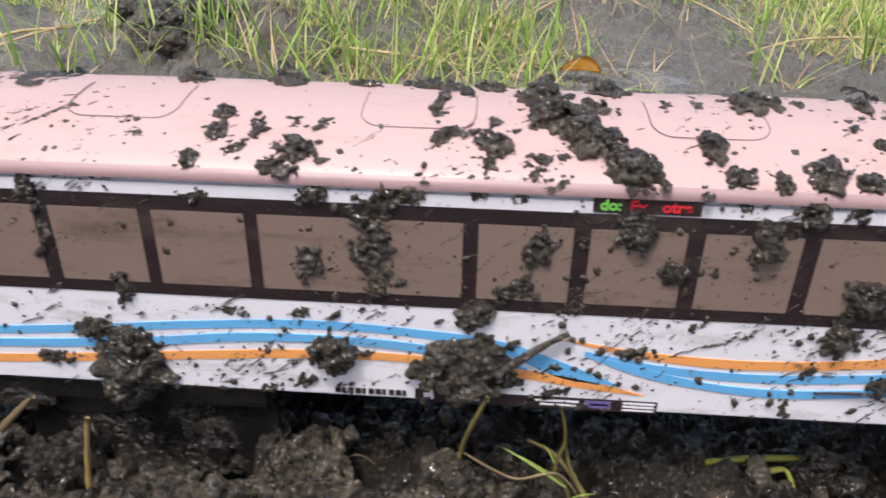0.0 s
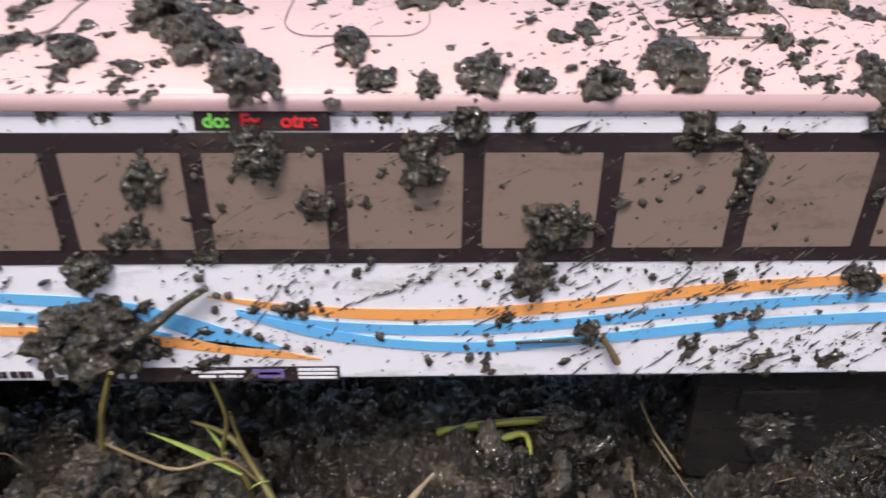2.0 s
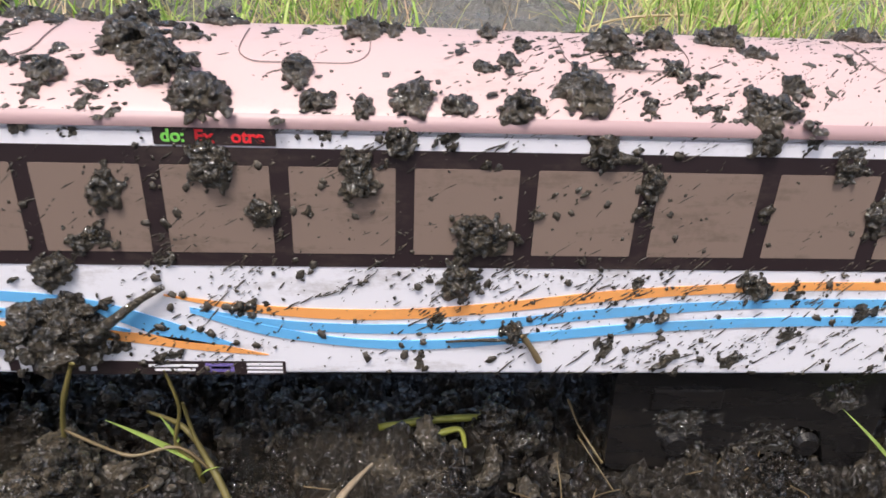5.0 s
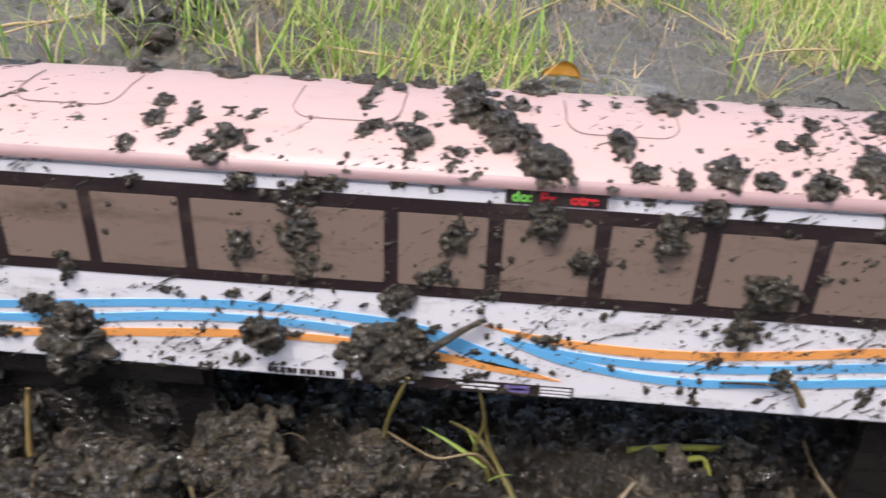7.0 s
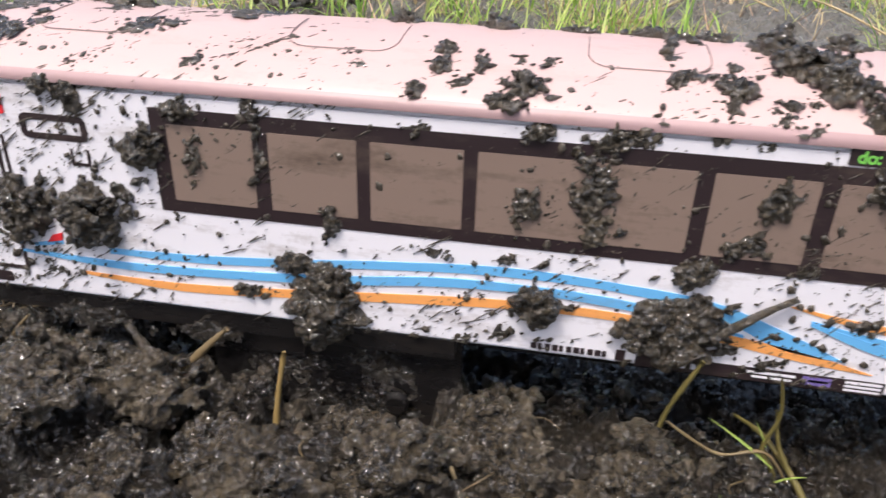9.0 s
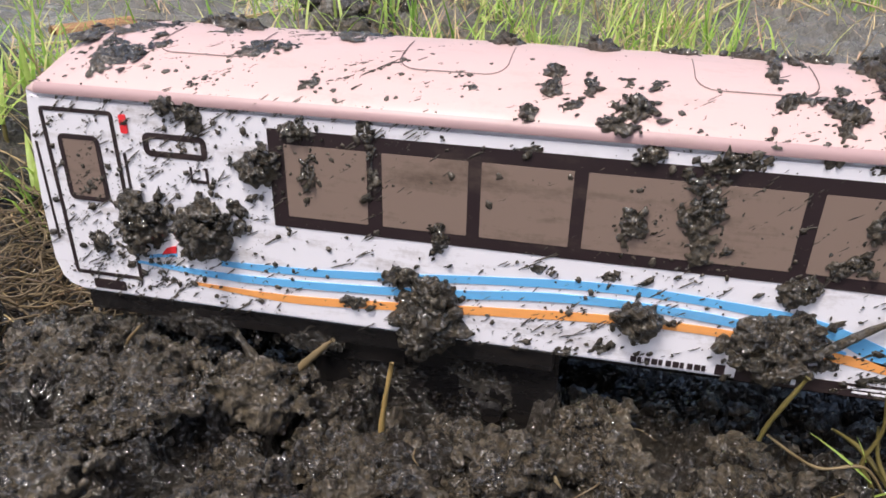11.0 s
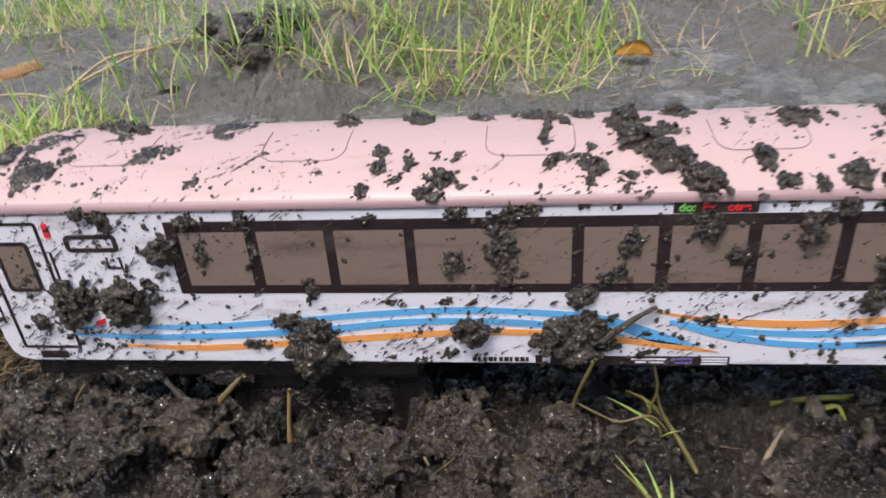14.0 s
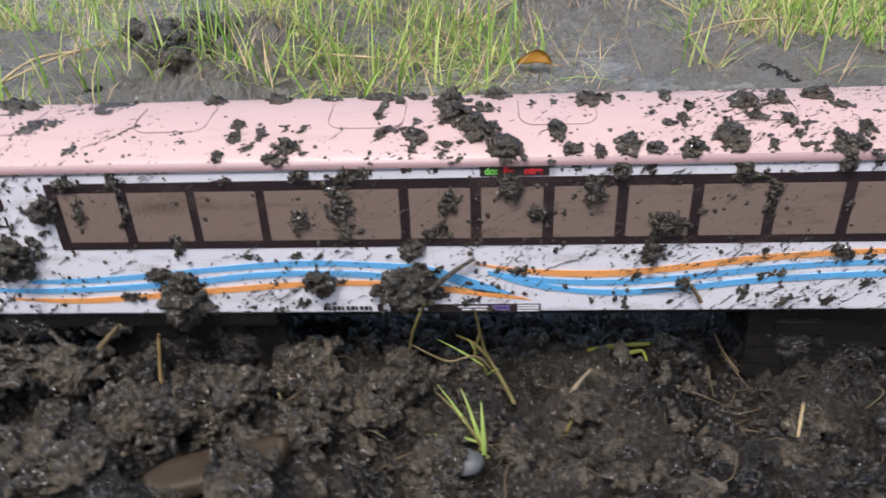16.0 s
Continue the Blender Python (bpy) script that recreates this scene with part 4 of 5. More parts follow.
def splashes(name, count, seed, spot, limit, label):
    """Fine spatter thrown from below, joined: short streaks and specks. spot(rng) gives place, u, v, normal."""
    rng = np.random.default_rng(seed)
    verts, faces, base = [], [], 0
    spots, left, slant = [], count, 38
    while left > 0:
        p, u, v, n = spot(rng)
        if rng.random() < 0.24:
            # a trail flung in one go
            slant = rng.normal(38, 8)
            d = u * math.cos(radians(slant)) + v * math.sin(radians(slant))
            reach = rng.uniform(0.006, 0.03)
            for k in range(int(rng.integers(5, 18))):
                q = p + d * rng.uniform(-1, 1) * reach + (v - u) * rng.normal(0, 0.0006)
                spots.append((limit(q), u, v, n, True, slant))
                left -= 1
        else:
            spots.append((p, u, v, n, False, slant))
            left -= 1
    for p, u, v, n, trail, slant in spots:
        size = min(0.00018 + 0.00024 * rng.pareto(1.9), 0.0013)
        streak = rng.random() < (0.7 if trail else 0.12)
        length = size * (rng.uniform(2.0, 4.2) if streak else rng.uniform(0.8, 1.6))
        if streak:
            size = min(size * 0.6, 0.00032)
        ang = radians(rng.normal(slant, 6) if streak else rng.uniform(0, 180))
        a, b = u * math.cos(ang) + v * math.sin(ang), v * math.cos(ang) - u * math.sin(ang)
        q, f = BALLS[2 if size > 0.00035 else 1]
        wob = 1 + 0.24 * rng.normal(size=len(q))
        w = q * np.maximum(wob, 0.3)[:, None]
        verts.append(p + w[:, :1] * length * a + w[:, 1:2] * size * b + w[:, 2:] * (size * 0.5) * n)
        faces += [[i + base for i in t] for t in f]
        base += len(q)
    ob = new(name, mesh_from(name, np.concatenate(verts), faces, M_SPLASH, True))
    return tagged(ob, label, "mud", kind="stuff")


def on_side(q):
    return np.array((q[0], Y0 - 0.0004, min(max(q[2], 0.058), 0.1485)))


def on_roof(q):
    y = min(max(q[1], 0.2345), 0.326)
    return np.array((q[0], y, roof_z(y)))


def clump_crumbs(name, seed, rows, lay, label):
    """Small crumbs lying round each clump."""
    rng = np.random.default_rng(seed)
    verts, faces, base = [], [], 0
    q, f = BALLS[2]
    for x, y, w, h in rows:
        for _ in range(int(3 + w * 0.35)):
            r = min(0.0004 + 0.0005 * rng.pareto(1.9), 0.0018)
            a, d = rng.uniform(0, 6.28), rng.uniform(0.45, 1.1)
            at, out = lay(x + d * w / 1000 * 0.6 * math.cos(a), y + d * h / 1000 * 0.8 * math.sin(a))
            shape = q * (1 + 0.28 * rng.normal(size=(len(q), 1))) * r * rng.uniform(0.5, 1.5, 3)
            shape = shape - 0.6 * (shape @ out)[:, None] * out + 0.5 * shape[:, :1] * np.cross(out, (1.0, 0, 0))
            verts.append(shape + at + out * r * 0.25)
            faces += [[i + base for i in t] for t in f]
            base += len(q)
    return tagged(new(name, mesh_from(name, np.concatenate(verts), faces, M_CLOD, True)), label, "mud", kind="stuff")


clump_crumbs("roof_mud_crumbs", 91, ROOF_A + ROOF_B + ROOF_C + ROOF_D, lambda x, y: (on_roof(np.array((x, y, 0.0))), np.array((0, 0, 1.0))), "dark mud crumbs scattered on the pink roof")
clump_crumbs("side_mud_crumbs", 92, SIDE_A + SIDE_B + SIDE_C + SIDE_D, lambda x, z: (on_side(np.array((x, 0.0, z))), np.array((0, -1.0, 0))), "dark mud crumbs stuck to the white side")

SIDE_SPOTS = vnoise(np.stack([np.repeat(np.linspace(X0, X1, 120), 40) * 22, np.tile(np.linspace(0.05, 0.15, 40), 120) * 30, np.full(4800, 3.0)], 1), 61).reshape(120, 40)
ROOF_SPOTS = vnoise(np.stack([np.repeat(np.linspace(X0, X1, 120), 40) * 20, np.tile(np.linspace(0.233, 0.331, 40), 120) * 30, np.full(4800, 8.0)], 1), 67).reshape(120, 40)


def side_spot(rng):
    while True:
        x, z = rng.uniform(X0 + 0.01, X1 - 0.01), rng.uniform(0.058, 0.148)
        d = SIDE_SPOTS[int((x - X0) / (X1 - X0) * 119.9), int((z - 0.05) / 0.1 * 39.9)]
        want = 0.12 + 1.1 * max(0, d - 0.38) + (0.45 if x > 0.15 and z < 0.1 else 0) + (0.4 if x < -0.2 else 0)
        if rng.random() < want:
            return np.array((x, Y0 - 0.0004, z)), np.array((1.0, 0, 0)), np.array((0, 0, 1.0)), np.array((0, -1.0, 0))


def roof_spot(rng):
    while True:
        x, y = rng.uniform(X0 + 0.02, X1 - 0.02), rng.uniform(0.234, 0.325)
        d = ROOF_SPOTS[int((x - X0) / (X1 - X0) * 119.9), int((y - 0.233) / 0.098 * 39.9)]
        want = 0.1 + 1.2 * max(0, d - 0.38) + (0.4 if x > 0.08 else 0)
        if rng.random() < want:
            s = (roof_z(y + 0.003) - roof_z(y - 0.003)) / 0.006
            n = np.array((0, -s, 1.0)) / math.hypot(s, 1)
            return np.array((x, y, roof_z(y))), np.array((1.0, 0, 0)), np.array((0, 1.0, s)) / math.hypot(s, 1), n


for n, (x, z, w, h, y) in enumerate(((0.222, 0.03, 0.03, 0.03, 0.2394), (0.262, 0.018, 0.04, 0.024, 0.2394), (0.285, 0.04, 0.03, 0.02, 0.2394), (0.235, 0.008, 0.05, 0.02, 0.2394), (-0.16, 0.03, 0.04, 0.03, 0.2394), (-0.115, 0.035, 0.045, 0.028, 0.2394), (-0.14, 0.012, 0.08, 0.03, 0.2394), (-0.24, 0.046, 0.05, 0.015, 0.2344), (-0.19, 0.047, 0.03, 0.014, 0.2344))):
    v, f = mud_patch(w, h, 0.0016, 900 + n, 0.1, gaps=0.25)
    lump_thing("mud_smear", v, f, pose(x, y, z, 90, 0, 0), "wet mud smeared over the black underframe", "mud", "mud on the running gear", M_GROUND)
splashes("side_mud_spatter", 7500, 5, side_spot, on_side, "fine dark mud spatter on the white side")
splashes("roof_mud_spatter", 4200, 6, roof_spot, on_roof, "fine dark mud specks on the pink roof")

# ---- loose earth on the ground ----


def crumbs(count, seed):
    rng = np.random.default_rng(seed)
    xs, ys = rng.uniform(-0.42, 0.42, count), rng.uniform(0.11, 0.29, count)
    zs = ground_height(xs, ys)
    q, f = BALLS[3]
    verts, faces, base = [], [], 0
    shapes = []
    for k in range(40):
        at = q * 1.7 + rng.uniform(0, 50, 3)
        shapes.append(q * (0.62 + 1.1 * (fbm(at, 3, 0.6, 70) - 0.4) + 0.5 * (0.5 - lumps(at * 1.3, 71)))[:, None])
    small, small_faces = BALLS[2]
    for x, y, z in zip(xs, ys, zs):
        r = min(0.0009 + 0.0012 * rng.pareto(2.0), 0.007)
        turn = np.array(Euler(rng.uniform(0, 6.28, 3)).to_matrix())
        if r < 0.0022:
            shape, fs = small * (1 + 0.25 * rng.normal(size=(len(small), 1))), small_faces
        else:
            shape, fs = shapes[rng.integers(40)], f
        verts.append((shape * r * rng.uniform(0.6, 1.4, 3)) @ turn + np.array((x, y, z + r * 0.2)))
        faces += [[i + base for i in t] for t in fs]
        base += len(shape)
    return tagged(new("mud_crumbs", mesh_from("mud_crumbs", np.concatenate(verts), faces, M_CLOD, True)), "loose wet crumbs of dark mud", "mud", kind="stuff")


crumbs(2600, 12)
GROUND_CLODS = [(-0.205, 0.205, 0.03, 0.019, 0.016), (-0.17, 0.19, 0.022, 0.016, 0.014), (-0.115, 0.198, 0.02, 0.016, 0.015), (-0.135, 0.168, 0.026, 0.02, 0.012), (-0.25, 0.2, 0.025, 0.02, 0.014), (-0.085, 0.205, 0.02, 0.014, 0.012),
                (-0.008, 0.205, 0.018, 0.014, 0.014), (-0.29, 0.215, 0.028, 0.02, 0.012), (-0.06, 0.165, 0.024, 0.018, 0.01), (0.01, 0.15, 0.022, 0.016, 0.009), (-0.2, 0.16, 0.028, 0.02, 0.011), (0.08, 0.15, 0.02, 0.016, 0.008)]
clod_rng = np.random.default_rng(77)
for _ in range(60):
    size = clod_rng.uniform(0.009, 0.021)
    GROUND_CLODS.append((-0.42 + 0.44 * clod_rng.random()**1.25, clod_rng.uniform(0.1, 0.228), size * 1.2, size, size * 0.55))
for _ in range(18):
    size = clod_rng.uniform(0.007, 0.014)
    GROUND_CLODS.append((clod_rng.uniform(0.02, 0.32), clod_rng.uniform(0.1, 0.21), size * 1.2, size, size * 0.4))
for n, (x, y, a, b, c) in enumerate(GROUND_CLODS):
    core = clod_shape((a * 0.72, b * 0.72, c * 0.85), 700 + n, 9, 3, 0.95)
    v, f = knobbed([core], a * 2.3, b * 2.3, c * 1.25, 700 + n, int(14 + a * 2000), 0.0042)
    weld_thing("mud_clod", v, f, pose(x, y, height_at(x, y) + c * 0.25, 0, 0, 37 * n), "torn lump of wet olive-brown mud on the ground", "mud clod", "mud clods before the carriage", M_HEAP, 0.0006 if a < 0.02 else 0.0007)
bake_welds()

# ---- grass ----


def grass(name, count, seed, density, x_range, y_range, tall, label, dry=0.1, width=(0.003, 0.006)):
    rng = np.random.default_rng(seed)
    sets = {0: ([], []), 1: ([], [])}
    xs, ys = rng.uniform(*x_range, count * 8), rng.uniform(*y_range, count * 8)
    keep = rng.random(count * 8) < density(xs, ys)
    xs, ys = xs[keep][: count // 4], ys[keep][: count // 4]
    for x, y, z in zip(xs, ys, ground_height(xs, ys) - 0.004):
        for _ in range(int(rng.integers(2, 7))):
            a = rng.uniform(0, 2 * math.pi)
            length = tall * rng.uniform(0.35, 1.2)
            lean, bend = abs(rng.normal(0.2, 0.35)), rng.uniform(0.0, 1.7)
            which = 1 if rng.random() < dry else 0
            if which:
                lean, bend = rng.uniform(0.5, 1.55), rng.uniform(-0.4, 0.9)
                length *= 0.9
            elif rng.random() < 0.45:
                lean = rng.uniform(0.5, 1.3)
            blade_strip(*sets[which], (x + rng.normal(0, 0.008), y + rng.normal(0, 0.008), z), (math.cos(a), math.sin(a)), length, rng.uniform(*width) * (0.6 if which else 1), lean, bend, 0.35, rng)
    for which, material in ((0, M_GRASS), (1, M_STRAW)):
        v, f = sets[which]
        if v:
            tagged(new(name if not which else "dry_" + name, mesh_from(name, v, f, material, True)), label if not which else "fallen yellowed grass stalks", "grass", kind="stuff")


def blob(x, y, cx, cy, rx, ry, power=2.0):
    return np.exp(-(((x - cx) / rx)**2 + ((y - cy) / ry)**2) ** power)


def back_density(x, y):
    """Clumps with bare wet mud between them."""
    d = 1.0 * blob(x, y, -0.17, 1.02, 0.28, 0.25)
    d = np.maximum(d, 0.9 * soft_step(1.32, 1.5, y) * soft_step(-0.55, -0.4, x))
    d = np.maximum(d, 0.5 * blob(x, y, -0.95, 1.35, 0.35, 0.28))
    d = np.maximum(d, 0.25 * blob(x, y, -0.6, 0.95, 0.3, 0.2))
    d = np.maximum(d, 0.9 * soft_step(0.38, 0.5, x) * soft_step(0.84, 1.0, y))
    d = np.maximum(d, 0.05 * soft_step(0.2, 0.3, x) * soft_step(0.75, 0.85, y))
    d = d * (1 - 0.6 * soft_step(0.95, 1.6, np.abs(x))) + 0.0 * y
    d = np.maximum(d, 0.45 * soft_step(1.8, 2.4, y) * (1 - soft_step(3.0, 4.6, np.hypot(x, y))))
    return d * (0.3 + 1.0 * vnoise(np.stack([x * 9, y * 9, np.ones_like(x)], 1), 90))


grass("grass", 16000, 31, back_density, (-1.7, 1.7), (0.78, 2.2), 0.112, "bright green young grass growing from wet mud", 0.42, (0.0018, 0.0044))
grass("far_grass", 4000, 32, back_density, (-3.6, 3.6), (2.0, 4.7), 0.18, "green grass farther across the mud", 0.1, (0.007, 0.012))


def litter_density(x, y):
    return 0.25 + 0.75 * vnoise(np.stack([x * 6, y * 6, np.zeros_like(x)], 1), 96)


grass("litter", 900, 34, litter_density, (-1.1, 0.85), (0.78, 1.6), 0.085, "fallen straw on the wet silt", 1.0, (0.0016, 0.0034))

back_rng = np.random.default_rng(88)
for n in range(22):
    cx, cy = ((-0.5, 0.93), (-0.36, 0.84), (-0.72, 1.02), (-0.1, 0.8), (0.14, 0.83), (0.45, 0.84), (-0.9, 0.85))[n % 7]
    x, y, size = cx + back_rng.normal(0, 0.05), cy + back_rng.normal(0, 0.04), back_rng.uniform(0.025, 0.06)
    v, f = mud_patch(size * 1.3, size, size * 0.28, 1000 + n, 0.1, 0.002)
    lump_thing("mud_clod", v, f, pose(x, y, min(height_at(x + a * size * 0.5, y + b * size * 0.5) for a in (-1, 0, 1) for b in (-1, 0, 1)) - 0.002, 0, 0, 51 * n), "dark lump of mud on the wet silt by the grass", "mud clod", "mud clods by the grass", M_GROUND if n % 2 else M_CLOD)


for n in range(16):
    x, y, size = -0.43 + back_rng.normal(0, 0.075), 0.96 + back_rng.normal(0, 0.05), back_rng.uniform(0.012, 0.026)
    core = clod_shape((size * 1.2, size, size * 0.8), 1100 + n, 8, 3, 0.8)
    v, f = knobbed([core], size * 2.4, size * 2, size, 1100 + n, 26, 0.008)
    weld_thing("mud_clod", v, f, pose(x, y, height_at(x, y) + size * 0.2, 0, 0, 61 * n), "dark torn clod on the hummock among the grass", "mud clod", "mud clods by the grass", M_CLOD, 0.0017)
bake_welds()


def left_density(x, y):
    return 0.7 * blob(x, y, -0.46, 0.44, 0.08, 0.09) + 0.9 * blob(x, y, -0.6, 0.66, 0.12, 0.1)


grass("bank_grass", 1000, 33, left_density, (-0.78, -0.36), (0.3, 0.82), 0.075, "short bright grass on the mud bank beside the carriage end", 0.4, (0.002, 0.0042))

# ---- single stalks, shoots and litter ----


def stalk(name, points, radii, material, label, category="stalk", group="stalks in the mud", seed=1):
    v, f = tube(points, radii, 7, seed)
    return tagged(new(name, mesh_from(name, v, f, material, True)), label, category, group)


def shoot(name, stem, stem_radii, blades, label, stem_material=M_STEM, seed=3):
    """A weed: a knotted stem and separate pointed leaves. blades: base, bearing, length, width, lean, bend."""
    root = thing(name, label, "weed", "weeds before the carriage", place=stem[0])
    o = np.array(stem[0])
    rng = np.random.default_rng(seed)
    v, f = tube([np.array(p) - o for p in stem], stem_radii, 7, seed)
    ob = new("stem", mesh_from("stem", v, f, stem_material, True))
    ob.parent = root
    for base, bearing, length, width, lean, bend in blades:
        v, f = [], []
        a = radians(bearing)
        blade_strip(v, f, np.array(base) - o, (math.cos(a), math.sin(a)), length, width, lean, bend, 0.4, rng, 8)
        ob = new("leaf", mesh_from("leaf", v, f, M_GRASS, True))
        ob.parent = root
    return root


shoot("weed_shoot", [(0.041, 0.221, 0.006), (0.039, 0.222, 0.024), (0.033, 0.222, 0.035), (0.036, 0.222, 0.051), (0.033, 0.222, 0.067)], (0.0011, 0.0012, 0.0009, 0.0007, 0.0004),
      [((0.038, 0.222, 0.027), 185, 0.034, 0.0036, 0.85, 0.15), ((0.034, 0.222, 0.036), 170, 0.012, 0.002, 0.4, 0.2), ((0.04, 0.221, 0.02), 330, 0.014, 0.002, 0.6, 0.5)],
      "yellow-green weed shoot growing from mud below the carriage")
shoot("weed_shoot", [(0.040, 0.166, 0.008), (0.033, 0.172, 0.019), (0.024, 0.180, 0.027), (0.012, 0.187, 0.036)], (0.0013, 0.0012, 0.001, 0.0004),
      [((0.036, 0.17, 0.014), 140, 0.04, 0.0024, 0.75, 0.3), ((0.037, 0.168, 0.012), 120, 0.035, 0.0026, 0.5, 0.5), ((0.034, 0.17, 0.016), 185, 0.028, 0.0026, 1.1, 0.5), ((0.038, 0.166, 0.010), 95, 0.03, 0.003, 0.3, 0.5)],
      "small grass shoot with narrow green leaves in the mud")
shoot("grass_shoot", [(0.302, 0.212, 0.004), (0.297, 0.214, 0.02), (0.292, 0.215, 0.034)], (0.0014, 0.0014, 0.001), [((0.294, 0.215, 0.03), 178, 0.036, 0.0062, 0.75, 0.1), ((0.296, 0.215, 0.022), 20, 0.03, 0.004, 0.6, 0.5)],
      "single bright green grass blade leaning over the mud")
stalk("stem_in_clump", [(-0.006, 0.221, 0.030), (-0.004, 0.221, 0.044), (-0.001, 0.2195, 0.056), (0.005, 0.219, 0.072)], (0.001, 0.001, 0.0009, 0.0008), M_STEM, "brownish green stem hanging from a mud clump", seed=4)
stalk("creeping_stem", [(-0.003, 0.219, 0.044), (0.009, 0.219, 0.036), (0.019, 0.219, 0.032), (0.034, 0.221, 0.034), (0.045, 0.222, 0.02)], (0.0006, 0.0006, 0.0006, 0.0007, 0.0006), M_TWIG, "thin brown creeping stem over the mud", seed=5)
stalk("mud_coated_twig", [(0.008, 0.227, 0.076), (0.016, 0.2285, 0.082), (0.025, 0.2295, 0.089), (0.034, 0.2305, 0.0945)], (0.0019, 0.0016, 0.0014, 0.0011), M_CLOD, "mud-coated twig stuck to the carriage side", "twig", seed=6)
stalk("twig", [(0.128, 0.2318, 0.0722), (0.139, 0.2314, 0.0732), (0.152, 0.231, 0.0735)], (0.0004, 0.0006, 0.0006), M_CLOD, "thin brown twig stuck to the white side", "twig", seed=7)
stalk("twig", [(0.1545, 0.2295, 0.0765), (0.158, 0.230, 0.071), (0.1615, 0.2305, 0.0648)], (0.0013, 0.0012, 0.0011), M_TWIG, "short brown twig stuck to the white side", "twig", seed=8)
stalk("green_reed_piece", [(0.1035, 0.2555, 0.0125), (0.128, 0.258, 0.0145), (0.156, 0.26, 0.0145)], (0.0017, 0.0016, 0.0015), M_REED, "cut yellow-green reed piece lying on mud", seed=9)
stalk("green_reed_piece", [(0.119, 0.2475, 0.013), (0.128, 0.2495, 0.0145), (0.137, 0.251, 0.015), (0.1385, 0.243, 0.012)], (0.0015, 0.0014, 0.0013, 0.001), M_REED, "bent yellow-green reed piece lying on mud", seed=10)
stalk("dark_straw", [(0.183, 0.262, 0.022), (0.188, 0.255, 0.012), (0.195, 0.241, 0.006)], (0.0005, 0.0005, 0.0005), M_TWIG, "thin grey-brown straw leaning on mud", seed=11)
stalk("upright_straw", [(-0.152, 0.206, 0.008), (-0.1505, 0.2085, 0.034), (-0.147, 0.211, 0.058)], (0.0009, 0.0013, 0.0009), M_GOLD, "golden dry straw standing in churned mud", seed=12)
stalk("mud_coated_twig", [(-0.176, 0.2235, 0.056), (-0.186, 0.222, 0.046), (-0.198, 0.219, 0.033)], (0.001, 0.0015, 0.0018), M_TWIG, "muddy broken stalk leaning in the churned mud", "twig", seed=13)
stalk("mud_coated_twig", [(-0.222, 0.2255, 0.052), (-0.213, 0.222, 0.043), (-0.203, 0.2185, 0.032)], (0.002, 0.0022, 0.0024), M_CLOD, "mud-coated stalk in the churned mud", "twig", seed=14)
stalk("thin_straw", [(-0.263, 0.221, 0.052), (-0.270, 0.219, 0.044), (-0.272, 0.217, 0.036), (-0.264, 0.212, 0.026)], (0.0006, 0.0007, 0.0007, 0.0005), M_TWIG, "thin bent straw on churned mud", seed=15)
stalk("pale_straw", [(0.085, 0.205, 0.012), (0.093, 0.2165, 0.017), (0.102, 0.229, 0.018)], (0.0011, 0.0014, 0.0006), M_ROOT, "short pale straw lying on the mud", seed=16)
stalk("grey_stalk", [(0.082, 0.178, 0.014), (0.092, 0.198, 0.016)], (0.0013, 0.0012), M_STEM, "short grey-green stalk lying on the mud", seed=17)
stalk("upright_straw", [(0.205, 0.176, 0.012), (0.206, 0.18, 0.024), (0.2065, 0.182, 0.033)], (0.0009, 0.0009, 0.0007), M_STRAW, "thin pale straw standing in the mud", seed=18)
stalk("brown_straw", [(-0.080, 0.199, 0.026), (-0.074, 0.19, 0.022), (-0.066, 0.182, 0.021), (-0.048, 0.168, 0.018)], (0.0006, 0.0012, 0.001, 0.0007), M_STRAW, "curled brown straw lying on mud", seed=19)
stalk("weed_stalk", [(0.056, 0.207, 0.01), (0.045, 0.2195, 0.026), (0.034, 0.229, 0.036), (0.022, 0.2285, 0.044)], (0.0013, 0.0013, 0.0011, 0.0006), M_STEM, "yellowish bent weed stalk in the mud", seed=20)
stalk("weed_stalk", [(0.045, 0.2195, 0.026), (0.039, 0.224, 0.036), (0.036, 0.226, 0.05)], (0.001, 0.0009, 0.0005), M_STEM, "thin side shoot of a weed stalk", seed=21)
for k, pts in enumerate(([(-0.357, 0.269, 0.036), (-0.345, 0.266, 0.04), (-0.332, 0.264, 0.036), (-0.318, 0.25, 0.03)], [(-0.332, 0.264, 0.036), (-0.322, 0.256, 0.026), (-0.314, 0.244, 0.014)],
                         [(-0.44, 0.314, 0.05), (-0.42, 0.29, 0.045), (-0.405, 0.268, 0.036)], [(-0.39, 0.25, 0.03), (-0.37, 0.258, 0.034), (-0.352, 0.264, 0.036)], [(-0.46, 0.36, 0.06), (-0.43, 0.35, 0.055), (-0.4, 0.33, 0.04), (-0.37, 0.31, 0.03)])):
    pts = [(a, b, height_at(a, b) + 0.0015) for a, b, c in pts]
    stalk("pale_root", pts, [0.0006, 0.0006, 0.0005, 0.0004][: len(pts)], M_ROOT, "thin pale root trailing over mud at the carriage end", "root", "roots at the carriage end", seed=30 + k)


